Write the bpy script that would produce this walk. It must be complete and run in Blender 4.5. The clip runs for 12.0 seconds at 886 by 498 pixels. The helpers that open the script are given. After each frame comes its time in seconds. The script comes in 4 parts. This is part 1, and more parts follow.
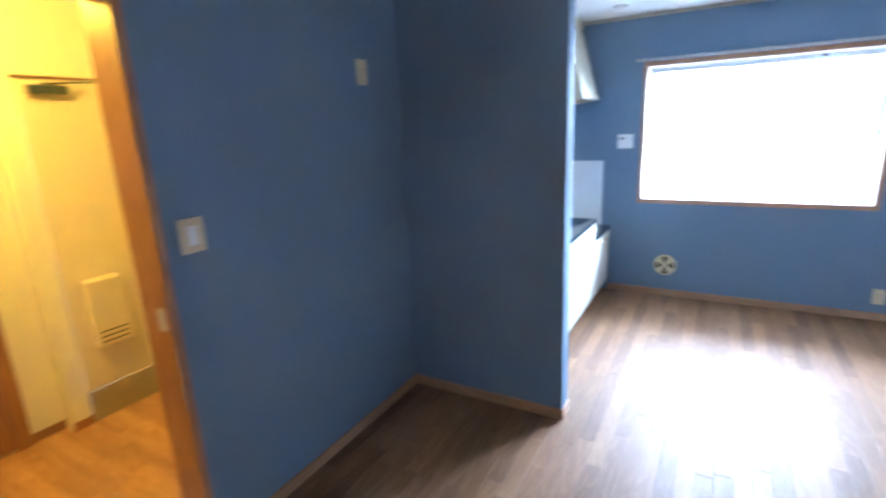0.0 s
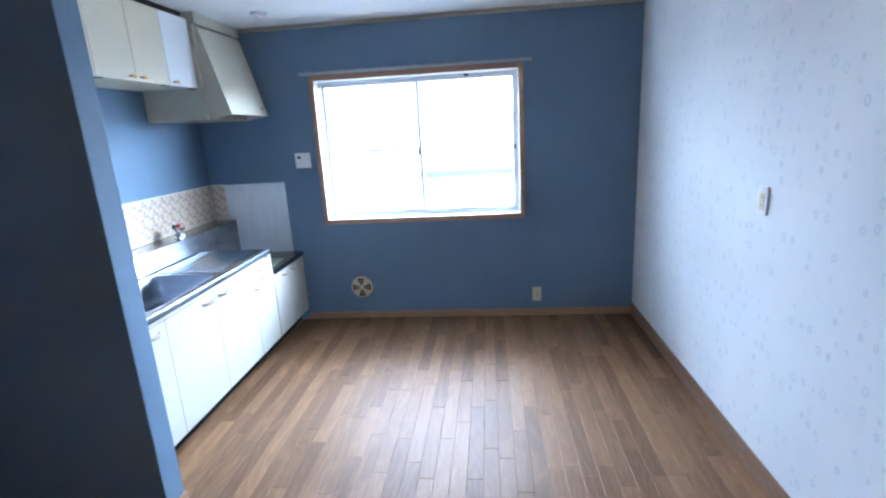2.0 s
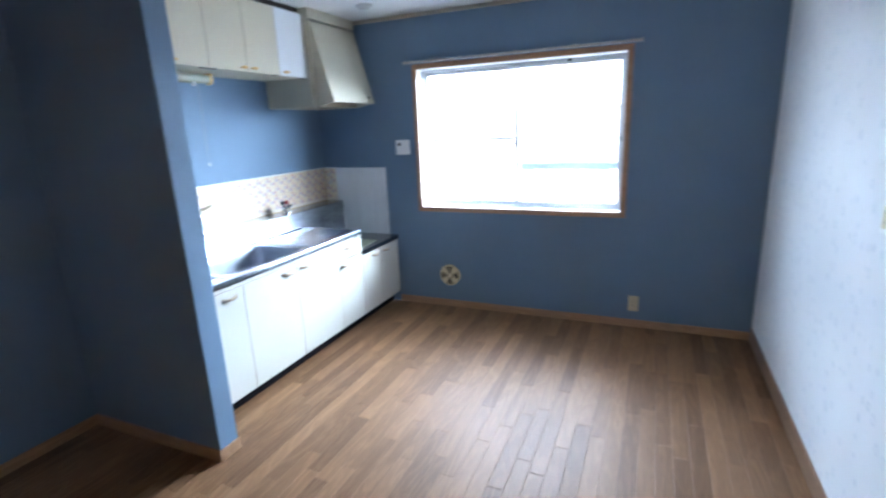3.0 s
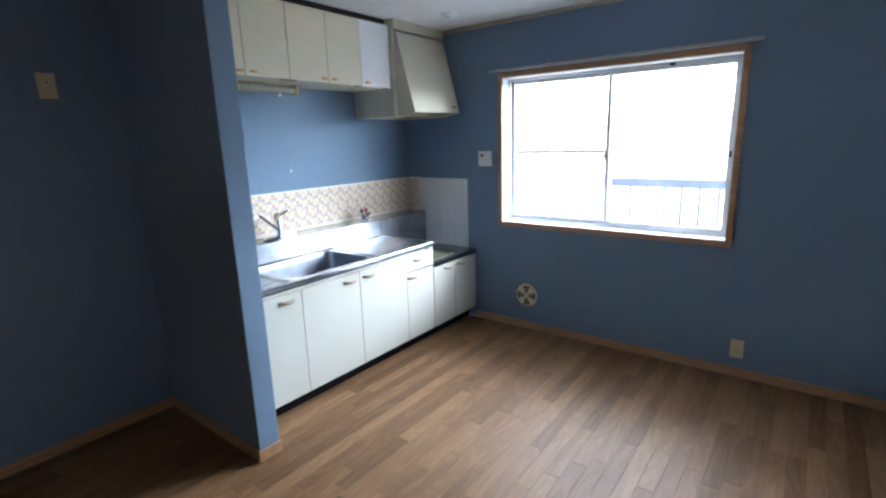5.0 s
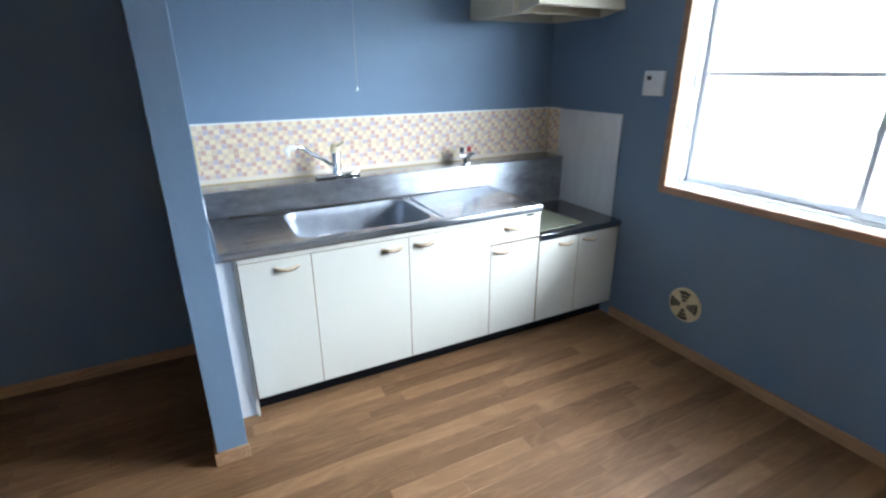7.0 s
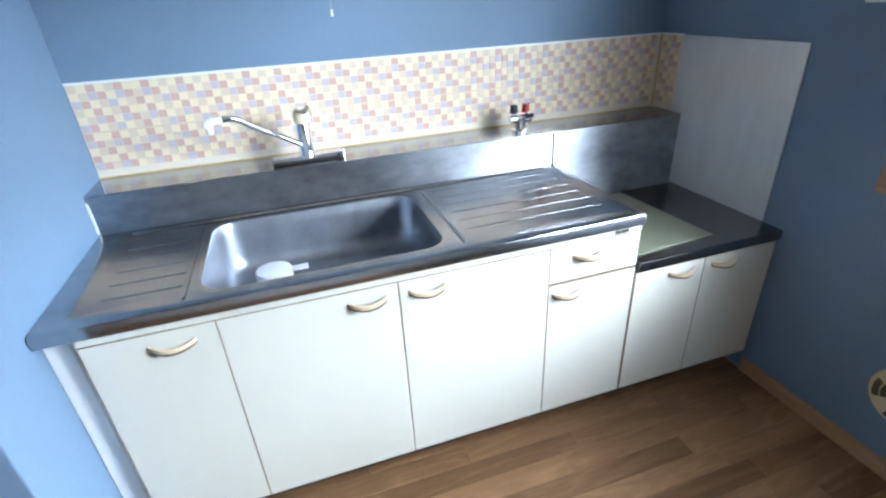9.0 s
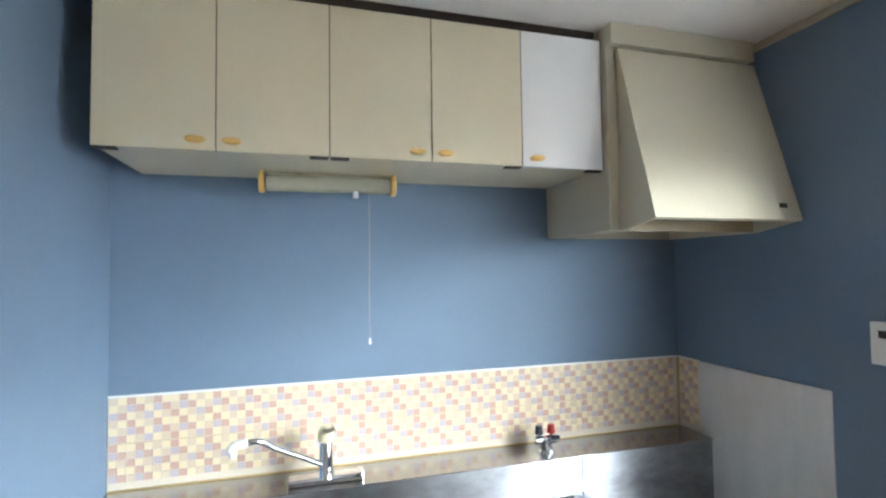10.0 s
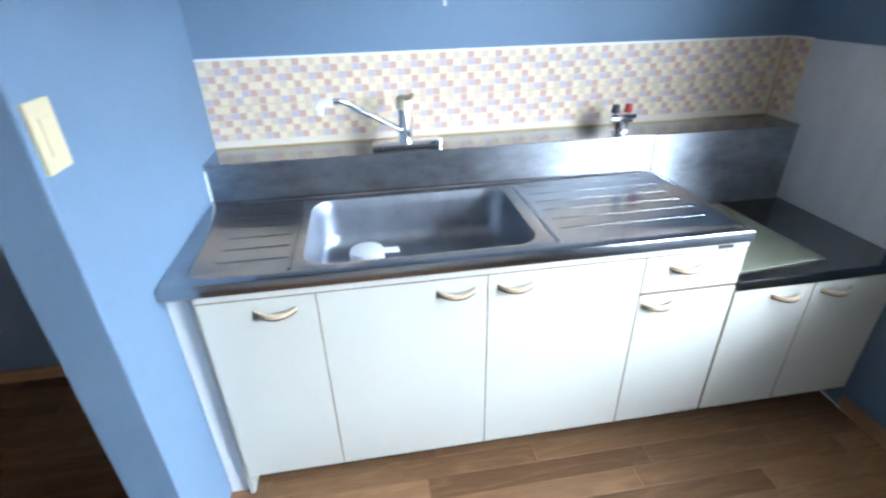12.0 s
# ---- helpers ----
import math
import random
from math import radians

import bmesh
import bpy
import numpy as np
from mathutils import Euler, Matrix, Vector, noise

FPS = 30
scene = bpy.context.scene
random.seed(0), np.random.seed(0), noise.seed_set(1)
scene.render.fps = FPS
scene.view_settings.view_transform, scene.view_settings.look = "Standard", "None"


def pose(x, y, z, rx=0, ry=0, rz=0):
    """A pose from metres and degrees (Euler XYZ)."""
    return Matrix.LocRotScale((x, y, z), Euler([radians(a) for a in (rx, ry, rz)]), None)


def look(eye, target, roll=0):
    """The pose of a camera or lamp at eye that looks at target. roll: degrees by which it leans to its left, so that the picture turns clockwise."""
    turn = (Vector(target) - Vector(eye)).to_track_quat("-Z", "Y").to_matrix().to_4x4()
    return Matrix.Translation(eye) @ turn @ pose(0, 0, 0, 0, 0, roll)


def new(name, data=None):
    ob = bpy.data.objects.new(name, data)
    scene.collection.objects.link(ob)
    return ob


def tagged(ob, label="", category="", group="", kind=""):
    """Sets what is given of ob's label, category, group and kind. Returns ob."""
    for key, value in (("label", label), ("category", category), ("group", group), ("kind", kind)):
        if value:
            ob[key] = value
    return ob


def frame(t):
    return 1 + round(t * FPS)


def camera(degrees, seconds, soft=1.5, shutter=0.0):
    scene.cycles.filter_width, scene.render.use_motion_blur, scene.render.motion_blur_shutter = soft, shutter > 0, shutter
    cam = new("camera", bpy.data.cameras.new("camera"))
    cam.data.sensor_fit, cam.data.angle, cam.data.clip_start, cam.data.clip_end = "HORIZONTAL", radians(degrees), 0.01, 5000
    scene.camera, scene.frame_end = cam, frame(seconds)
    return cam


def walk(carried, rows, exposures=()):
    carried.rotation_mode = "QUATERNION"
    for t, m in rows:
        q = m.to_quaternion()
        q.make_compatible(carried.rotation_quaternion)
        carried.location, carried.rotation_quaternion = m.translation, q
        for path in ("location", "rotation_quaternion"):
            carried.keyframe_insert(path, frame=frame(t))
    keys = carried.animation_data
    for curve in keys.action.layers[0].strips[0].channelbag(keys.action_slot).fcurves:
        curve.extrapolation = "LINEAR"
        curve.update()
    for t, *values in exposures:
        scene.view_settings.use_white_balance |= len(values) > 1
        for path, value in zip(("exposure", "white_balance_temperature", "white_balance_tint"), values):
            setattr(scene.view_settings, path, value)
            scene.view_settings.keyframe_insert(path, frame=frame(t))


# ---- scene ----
cam = camera(85.0, 12.0, 2.3, 0.4)
EXPOSURES = [(0, 6.2, 4950, 10), (0.5, 5.9, 4850, 10), (1.0, 5.7, 4900, 10), (2.0, 5.35, 5100, 10), (2.5, 5.28, 5250, 10), (3.5, 5.2, 5500, 10), (5.5, 4.65, 5900, 10), (7, 4.85, 5950, 10), (9, 4.98, 5850, 10), (9.5, 4.96, 6400, 10), (10, 5.12, 6750, 10), (10.5, 5.33, 6850, 10), (11, 5.2, 6600, 10), (11.5, 5.06, 5950, 10), (12, 4.99, 5700, 10)]
PATH = [
    (0, (1.584, 0.349, 1.593), (0.619, 2.031, 1.102), -2.5),
    (0.5, (1.552, 0.612, 1.601), (1.123, 2.502, 1.108), -4.3),
    (1, (1.773, 0.839, 1.573), (1.659, 2.762, 1.038), -3.3),
    (1.5, (2.072, 0.995, 1.568), (2.024, 2.913, 1.004), -4.2),
    (2, (2.367, 1.065, 1.598), (2.167, 2.995, 1.111), -3.2),
    (2.5, (2.622, 1.155, 1.549), (2.176, 3.044, 1.065), -2.4),
    (3, (2.817, 1.258, 1.565), (2.037, 3.032, 1.069), -2.4),
    (3.5, (3.016, 1.316, 1.618), (1.806, 2.809, 1.065), -1.8),
    (5.5, (3.011, 1.86, 1.553), (1.825, 3.414, 1.131), -1.7),
    (6, (3.1, 2.271, 1.584), (1.663, 3.547, 1.028), -1.5),
    (6.5, (2.933, 2.57, 1.518), (1.374, 3.659, 0.901), -0.3),
    (7, (2.696, 2.802, 1.469), (1.028, 3.658, 0.774), -0.4),
    (9, (1.821, 3.43, 1.403), (0.123, 3.946, 0.482), -3.2),
    (9.5, (1.772, 3.433, 1.541), (-0.113, 4.006, 1.196), -1.9),
    (10, (1.797, 3.418, 1.623), (-0.126, 3.962, 1.705), -0.7),
    (10.5, (1.8, 3.42, 1.632), (-0.124, 3.96, 1.704), -0.4),
    (11, (1.787, 3.435, 1.541), (-0.092, 3.95, 1.089), -2.2),
    (11.5, (1.808, 3.433, 1.411), (0.07, 3.887, 0.531), -2.5),
    (12, (1.804, 3.347, 1.416), (0.063, 3.612, 0.468), -1.4),
]
walk(cam, [(t, look(eye, target, roll)) for t, eye, target, roll in PATH], EXPOSURES)

# ---- world, sun and lamps ----
world = bpy.data.worlds.new("daylight")
scene.world = world
world.use_nodes = True
sky = world.node_tree.nodes.new("ShaderNodeTexSky")
sky.sky_type, sky.sun_disc = "NISHITA", False
sky.sun_elevation, sky.sun_rotation = radians(40), radians(200)
sky.air_density, sky.dust_density = 1.0, 4.0
world.node_tree.nodes["Background"].inputs[1].default_value = 0.105
world.node_tree.links.new(sky.outputs[0], world.node_tree.nodes["Background"].inputs[0])

sun = new("sun", bpy.data.lights.new("sun", "SUN"))
sun.data.energy, sun.data.angle, sun.data.color = 1.2, radians(10), (1.0, 0.96, 0.9)
sun.matrix_world = look((-3, -8, 8), (0, 0, 0))

# added lamp for sky over the window's head, lighting the room through the opening
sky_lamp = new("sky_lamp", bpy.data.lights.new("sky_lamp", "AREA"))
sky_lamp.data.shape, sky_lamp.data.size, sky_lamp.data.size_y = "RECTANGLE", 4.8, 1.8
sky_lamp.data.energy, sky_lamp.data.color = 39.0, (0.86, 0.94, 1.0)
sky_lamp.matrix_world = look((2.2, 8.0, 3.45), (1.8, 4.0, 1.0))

# added lamp for the open north-east sky beside the window; brightens the kitchen side
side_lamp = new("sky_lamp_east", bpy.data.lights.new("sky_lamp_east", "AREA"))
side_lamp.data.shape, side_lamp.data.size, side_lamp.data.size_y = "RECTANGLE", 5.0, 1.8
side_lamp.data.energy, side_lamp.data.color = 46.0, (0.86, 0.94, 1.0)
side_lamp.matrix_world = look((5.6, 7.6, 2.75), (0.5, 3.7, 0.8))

# weak lamp added as open north-west sky beside the window; lights the east wall
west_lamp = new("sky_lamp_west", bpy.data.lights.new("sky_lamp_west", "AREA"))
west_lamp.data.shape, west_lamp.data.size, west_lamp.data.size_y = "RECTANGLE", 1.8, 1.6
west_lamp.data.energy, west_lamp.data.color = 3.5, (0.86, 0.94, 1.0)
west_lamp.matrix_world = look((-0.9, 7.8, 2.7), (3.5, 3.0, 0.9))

hall_light = new("hall_light", bpy.data.lights.new("hall_light", "POINT"))
hall_light.data.energy, hall_light.data.color, hall_light.data.shadow_soft_size = 1.05, (1.0, 0.52, 0.035), 0.08
hall_light.location = (-0.75, 0.95, 2.2)


# ---- materials ----
def nodes_of(name):
    m = bpy.data.materials.new(name)
    m.use_nodes = True
    nt = m.node_tree
    return m, nt, nt.nodes["Principled BSDF"]


def add(nt, kind, **values):
    n = nt.nodes.new(kind)
    for key, value in values.items():
        if key in n.inputs:
            n.inputs[key].default_value = value
    return n


def calc(nt, op, a, b=None, c=None):
    n = nt.nodes.new("ShaderNodeMath")
    n.operation = op
    for slot, v in enumerate((a, b, c)):
        if v is None:
            continue
        if isinstance(v, (int, float)):
            n.inputs[slot].default_value = v
        else:
            nt.links.new(v, n.inputs[slot])
    return n.outputs[0]


def mapped(nt, stretch=(1, 1, 1), shuffle=False):
    """World-sized coordinates, stretched; shuffled from object to object for pieces that share a mesh."""
    geo = nt.nodes.new("ShaderNodeNewGeometry")
    mapping = add(nt, "ShaderNodeMapping")
    mapping.inputs["Scale"].default_value = stretch
    nt.links.new(geo.outputs["Position"], mapping.inputs["Vector"])
    if shuffle:
        info = nt.nodes.new("ShaderNodeObjectInfo")
        far = calc(nt, "MULTIPLY", calc(nt, "ADD", info.outputs["Random"], geo.outputs["Random Per Island"]), 37.0)
        joined = nt.nodes.new("ShaderNodeCombineXYZ")
        for slot in range(3):
            nt.links.new(far, joined.inputs[slot])
        nt.links.new(joined.outputs[0], mapping.inputs["Location"])
    return mapping.outputs[0]


def ramp(nt, fac, stops):
    n = nt.nodes.new("ShaderNodeValToRGB")
    while len(n.color_ramp.elements) < len(stops):
        n.color_ramp.elements.new(0.5)
    for e, (at, colour) in zip(n.color_ramp.elements, stops):
        e.position, e.color = at, (*colour, 1)
    nt.links.new(fac, n.inputs[0])
    return n.outputs[0]


def blend(nt, fac, a, b, mode="MIX"):
    n = nt.nodes.new("ShaderNodeMix")
    n.data_type, n.blend_type = "RGBA", mode
    for slot, v in ((0, fac), (6, a), (7, b)):
        if isinstance(v, (int, float)):
            n.inputs[slot].default_value = v
        elif isinstance(v, tuple):
            n.inputs[slot].default_value = (*v, 1)
        else:
            nt.links.new(v, n.inputs[slot])
    return n.outputs[2]


def bump(nt, shader, height, strength, distance=0.002):
    n = add(nt, "ShaderNodeBump", Strength=strength, Distance=distance)
    nt.links.new(height, n.inputs["Height"])
    nt.links.new(n.outputs[0], shader.inputs["Normal"])


def noise_of(nt, where, scale, detail=4.0, rough=0.55, distort=0.0):
    n = add(nt, "ShaderNodeTexNoise", Scale=scale, Detail=detail, Roughness=rough, Distortion=distort)
    nt.links.new(where, n.inputs["Vector"])
    return n.outputs[0]


def plain(name, colour, rough=0.5, metal=0.0, vary=0.12, grain=60.0, relief=0.05, stretch=(1, 1, 1), patchy=0.16, brushed=0.0, **more):
    """Paint, plastic or metal with stains at a large scale and grain at a small one; brushed along y where asked."""
    m, nt, s = nodes_of(name)
    where = mapped(nt, stretch)
    wide, fine = noise_of(nt, where, 2.3, 5), noise_of(nt, where, grain, 3)
    low = tuple(c * (1 - vary) for c in colour)
    high = tuple(min(1, c * (1 + vary * 0.5)) for c in colour)
    both = calc(nt, "ADD", calc(nt, "MULTIPLY", wide, 0.65), calc(nt, "MULTIPLY", fine, 0.35))
    nt.links.new(ramp(nt, both, [(0.3, low), (0.7, high)]), s.inputs["Base Color"])
    nt.links.new(calc(nt, "ADD", calc(nt, "MULTIPLY", wide, patchy), rough - patchy / 2), s.inputs["Roughness"])
    s.inputs["Metallic"].default_value = metal
    for key, value in more.items():
        s.inputs[key.replace("_", " ")].default_value = value
    if brushed:
        s.inputs["Anisotropic"].default_value = brushed
        across = add(nt, "ShaderNodeCombineXYZ", X=0.707, Z=0.707)
        nt.links.new(across.outputs[0], s.inputs["Tangent"])
    if relief:
        bump(nt, s, fine, relief)
    return m


def wallpaper(name, colour, vary=0.10):
    """Woven-look vinyl wallpaper: fine crossing threads, slight mottling."""
    m, nt, s = nodes_of(name)
    across, up = noise_of(nt, mapped(nt, (40, 40, 900)), 1.0, 2), noise_of(nt, mapped(nt, (700, 700, 25)), 1.0, 2)
    weave = calc(nt, "ADD", across, up)
    wide = noise_of(nt, mapped(nt), 1.6, 5)
    tone = calc(nt, "ADD", calc(nt, "MULTIPLY", weave, 0.30), calc(nt, "MULTIPLY", wide, 0.4))
    low, high = tuple(c * (1 - vary) for c in colour), tuple(min(1, c * (1 + vary)) for c in colour)
    nt.links.new(ramp(nt, tone, [(0.3, low), (0.7, high)]), s.inputs["Base Color"])
    s.inputs["Roughness"].default_value = 0.62
    s.inputs["Specular IOR Level"].default_value = 0.3
    bump(nt, s, weave, 0.25, 0.001)
    return m


def dotted_wallpaper(name):
    """White wallpaper with small pale grey-blue printed rings of several sizes, scattered evenly."""
    m, nt, s = nodes_of(name)
    geo = nt.nodes.new("ShaderNodeNewGeometry")
    axes = nt.nodes.new("ShaderNodeSeparateXYZ")
    nt.links.new(geo.outputs["Position"], axes.inputs[0])
    flat = nt.nodes.new("ShaderNodeCombineXYZ")
    nt.links.new(axes.outputs["Y"], flat.inputs[0])
    nt.links.new(calc(nt, "MULTIPLY", axes.outputs["Z"], 0.80), flat.inputs[1])
    cells = add(nt, "ShaderNodeTexVoronoi", Scale=17.5, Randomness=0.55)
    nt.links.new(flat.outputs[0], cells.inputs["Vector"])
    chance = nt.nodes.new("ShaderNodeSeparateXYZ")
    nt.links.new(cells.outputs["Color"], chance.inputs[0])
    size = calc(nt, "ADD", 0.11, calc(nt, "MULTIPLY", chance.outputs["X"], 0.14))
    far = calc(nt, "ADD", cells.outputs["Distance"], calc(nt, "MULTIPLY", calc(nt, "SUBTRACT", noise_of(nt, mapped(nt), 120.0, 2), 0.5), 0.12))
    ring = calc(nt, "SUBTRACT", 1.0, calc(nt, "MULTIPLY", calc(nt, "ABSOLUTE", calc(nt, "SUBTRACT", far, size)), 10.0))
    ring = calc(nt, "MULTIPLY", calc(nt, "MAXIMUM", ring, 0.0), calc(nt, "ADD", 0.22, calc(nt, "MULTIPLY", chance.outputs["Y"], 0.16)))
    wide = noise_of(nt, mapped(nt), 2.0, 5)
    paper = ramp(nt, wide, [(0.3, (0.66, 0.68, 0.70)), (0.7, (0.73, 0.745, 0.76))])
    nt.links.new(blend(nt, ring, paper, (0.26, 0.345, 0.44)), s.inputs["Base Color"])
    s.inputs["Roughness"].default_value = 0.6
    weave = calc(nt, "ADD", noise_of(nt, mapped(nt, (40, 40, 900)), 1.0, 2), noise_of(nt, mapped(nt, (700, 700, 25)), 1.0, 2))
    bump(nt, s, weave, 0.2, 0.001)
    return m


def wood(name, dark, light, along="y", rough=0.4, shuffle=False, ring=9.0, relief=0.08, figured=0.25, gloss=0.5, boards=0.34, along_scale=0.9, streaks=0.70, lift=0.0):
    """Timber or printed timber: streaks along the grain, broad cathedral figure, tone from board to board."""
    m, nt, s = nodes_of(name)
    stretch = {"x": (along_scale, 9, 9), "y": (9, along_scale, 9), "z": (9, 9, along_scale)}[along]
    where = mapped(nt, stretch, shuffle)
    figure = noise_of(nt, where, 1.1, 3, 0.5, 0.8)
    bands = calc(nt, "FRACT", calc(nt, "MULTIPLY", figure, ring))
    soft = calc(nt, "POWER", calc(nt, "MULTIPLY", calc(nt, "ABSOLUTE", calc(nt, "SUBTRACT", bands, 0.5)), 2.0), 2.0)
    streak = noise_of(nt, mapped(nt, tuple(81 if v == 9 else 7.0 for v in stretch), shuffle), 1.9, 6, 0.68)
    tone = calc(nt, "ADD", calc(nt, "MULTIPLY", soft, figured), calc(nt, "ADD", calc(nt, "MULTIPLY", streak, streaks), lift))
    if shuffle:
        info = nt.nodes.new("ShaderNodeObjectInfo")
        island = nt.nodes.new("ShaderNodeNewGeometry")
        chance = calc(nt, "FRACT", calc(nt, "ADD", info.outputs["Random"], calc(nt, "MULTIPLY", island.outputs["Random Per Island"], 7.0)))
        tone = calc(nt, "ADD", tone, calc(nt, "MULTIPLY", calc(nt, "SUBTRACT", chance, 0.5), boards))
    colour = ramp(nt, tone, [(0.12, dark), (0.72, light)])
    nt.links.new(colour, s.inputs["Base Color"])
    nt.links.new(calc(nt, "ADD", calc(nt, "MULTIPLY", streak, 0.16), rough - 0.08), s.inputs["Roughness"])
    s.inputs["Specular IOR Level"].default_value = gloss
    bump(nt, s, streak, relief, 0.001)
    return m


def glass(name, rough=0.0):
    m, nt, s = nodes_of(name)
    s.inputs["Base Color"].default_value = (0.97, 0.985, 0.98, 1)
    s.inputs["Transmission Weight"].default_value = 1.0
    s.inputs["Roughness"].default_value, s.inputs["IOR"].default_value = rough, 1.45
    return m


BLUE = wallpaper("blue_wallpaper", (0.152, 0.221, 0.310))
DOTTED = dotted_wallpaper("dotted_wallpaper")
YELLOW_WALL = wallpaper("hall_wallpaper", (0.80, 0.74, 0.60))
CEILING = plain("ceiling_paper", (0.78, 0.78, 0.77), 0.8, vary=0.05, grain=220, relief=0.25)
PLANK = wood("plank_print", (0.094, 0.045, 0.019), (0.285, 0.159, 0.079), "y", 0.49, True, gloss=0.20, ring=6.0, relief=0.06, figured=0.15, boards=0.33, along_scale=1.3, streaks=0.50, lift=0.13)
SCREED = plain("floor_underlay", (0.05, 0.03, 0.02), 0.8)
HALL_PLANK = wood("hall_floor_wood", (0.28, 0.14, 0.05), (0.56, 0.33, 0.14), "x", 0.30, True)
TRIM = wood("trim_wood", (0.27, 0.145, 0.07), (0.47, 0.285, 0.155), "x", 0.45)
TRIM_Y = wood("trim_wood_lengthwise", (0.27, 0.145, 0.07), (0.47, 0.285, 0.155), "y", 0.45)
DARK_TRIM = wood("dark_trim_wood", (0.14, 0.075, 0.042), (0.27, 0.16, 0.092), "y", 0.45)
CASING = wood("casing_wood", (0.22, 0.092, 0.036), (0.40, 0.195, 0.078), "z", 0.42)
WINDOW_WOOD = wood("window_frame_wood", (0.25, 0.13, 0.07), (0.44, 0.26, 0.15), "x", 0.45)
CREAM = plain("cream_melamine", (0.55, 0.54, 0.475), 0.42, vary=0.05, grain=300, relief=0.03)
UPPER_CREAM = plain("aged_cream_melamine", (0.66, 0.605, 0.45), 0.45, vary=0.06, grain=400, relief=0.08)
NEW_WHITE = plain("new_white_melamine", (0.78, 0.79, 0.80), 0.42, vary=0.04, grain=400, relief=0.05)
CORNICE = plain("aged_cornice_paint", (0.46, 0.42, 0.34), 0.5, vary=0.1)
EDGE_TAN = plain("tan_edge_band", (0.26, 0.19, 0.115), 0.6)
EDGE_BROWN = plain("brown_edge_band", (0.16, 0.085, 0.05), 0.6)
HANDLE = plain("cream_handle_plastic", (0.62, 0.50, 0.34), 0.35, vary=0.15)
LEVER = plain("yellowed_lever_plastic", (0.72, 0.64, 0.44), 0.35, vary=0.1)
HANDLE_EDGE = plain("brown_handle_edge", (0.10, 0.045, 0.025), 0.4)
KNOB = plain("amber_knob_plastic", (0.66, 0.42, 0.13), 0.35, vary=0.1)
KICK = plain("black_kick_board", (0.008, 0.008, 0.010), 0.85, vary=0.3, Specular_IOR_Level=0.1)
# dark brown that puts the shade of cabinet gaps into the colour
DARK_GAP = plain("gap_shade_brown", (0.03, 0.017, 0.012), 0.7)
STEEL = plain("stainless_steel", (0.42, 0.44, 0.475), 0.42, 1.0, vary=0.48, grain=8, relief=0.006, stretch=(3, 2, 4), patchy=0.06, brushed=0.88)
STEEL_DULL = plain("worn_stainless_steel", (0.45, 0.45, 0.46), 0.19, 1.0, vary=0.22, grain=28, relief=0.010, stretch=(9, 1, 9), patchy=0.05, brushed=0.6)
STEEL_BASIN = plain("satin_stainless_steel", (0.38, 0.40, 0.44), 0.41, 1.0, vary=0.24, grain=40, relief=0.012, stretch=(1, 6, 6), patchy=0.04)
STEEL_DARK = plain("dark_stainless_steel", (0.25, 0.25, 0.26), 0.20, 1.0, vary=0.12, grain=28, relief=0.010, stretch=(9, 1, 9), patchy=0.06)
SPLASH_SHEET = plain("grey_splash_sheet", (0.60, 0.62, 0.645), 0.38, 0.35, vary=0.14, grain=50, relief=0.02, stretch=(6, 6, 1))
CHROME = plain("chrome", (0.80, 0.81, 0.83), 0.08, 1.0, vary=0.05, relief=0)
HOOD = plain("hood_cream_paint", (0.56, 0.525, 0.41), 0.42, vary=0.06, grain=200, relief=0.03)
HOOD_IN = plain("hood_greasy_inside", (0.26, 0.21, 0.13), 0.50, vary=0.2)
PLATE = plain("ivory_plate_plastic", (0.62, 0.53, 0.33), 0.42, vary=0.05)
WHITE_PLASTIC = plain("white_plastic", (0.78, 0.79, 0.78), 0.38, vary=0.05)
SLOT = plain("dark_slot", (0.03, 0.028, 0.022), 0.6)
VENT_DARK = plain("vent_louvre_brown", (0.035, 0.026, 0.012), 0.5)
ALUMINIUM = plain("window_aluminium", (0.60, 0.61, 0.63), 0.42, 0.5, vary=0.1)
BRONZE = plain("grey_aluminium", (0.31, 0.31, 0.325), 0.5, vary=0.1)
GUTTER = plain("grey_gutter_plastic", (0.22, 0.21, 0.20), 0.6, vary=0.1)
RAIL_METAL = plain("rail_enamel", (0.36, 0.35, 0.33), 0.35, vary=0.05)
GLASS, FROSTED = glass("clear_glass"), glass("patterned_glass", 0.14)
LAMP_COVER = plain("lamp_cover_plastic", (0.60, 0.59, 0.47), 0.18, vary=0.05, Transmission_Weight=0.45)
GROUT = plain("cream_grout", (0.66, 0.60, 0.50), 0.5, vary=0.06)
TRIM_YELLOW = plain("yellowed_caulk", (0.55, 0.41, 0.20), 0.5, vary=0.1)
TILE_Y = plain("tile_yellow", (0.75, 0.65, 0.445), 0.30, vary=0.08)
TILE_B = plain("tile_beige", (0.64, 0.53, 0.40), 0.30, vary=0.08)
TILE_R = plain("tile_red", (0.56, 0.36, 0.29), 0.30, vary=0.08)
TILE_P = plain("tile_lavender", (0.50, 0.445, 0.49), 0.30, vary=0.08)
BOARD = plain("pale_green_board", (0.175, 0.182, 0.130), 0.55, vary=0.08)
TAP_DARK = plain("tap_dark_plastic", (0.025, 0.028, 0.04), 0.35)
TAP_RED = plain("tap_red_plastic", (0.36, 0.025, 0.02), 0.35)
CUP = plain("white_cup_plastic", (0.80, 0.82, 0.84), 0.35, vary=0.03)
STEEL_DOOR = plain("entrance_door_paint", (0.72, 0.62, 0.44), 0.45, vary=0.06, grain=250)
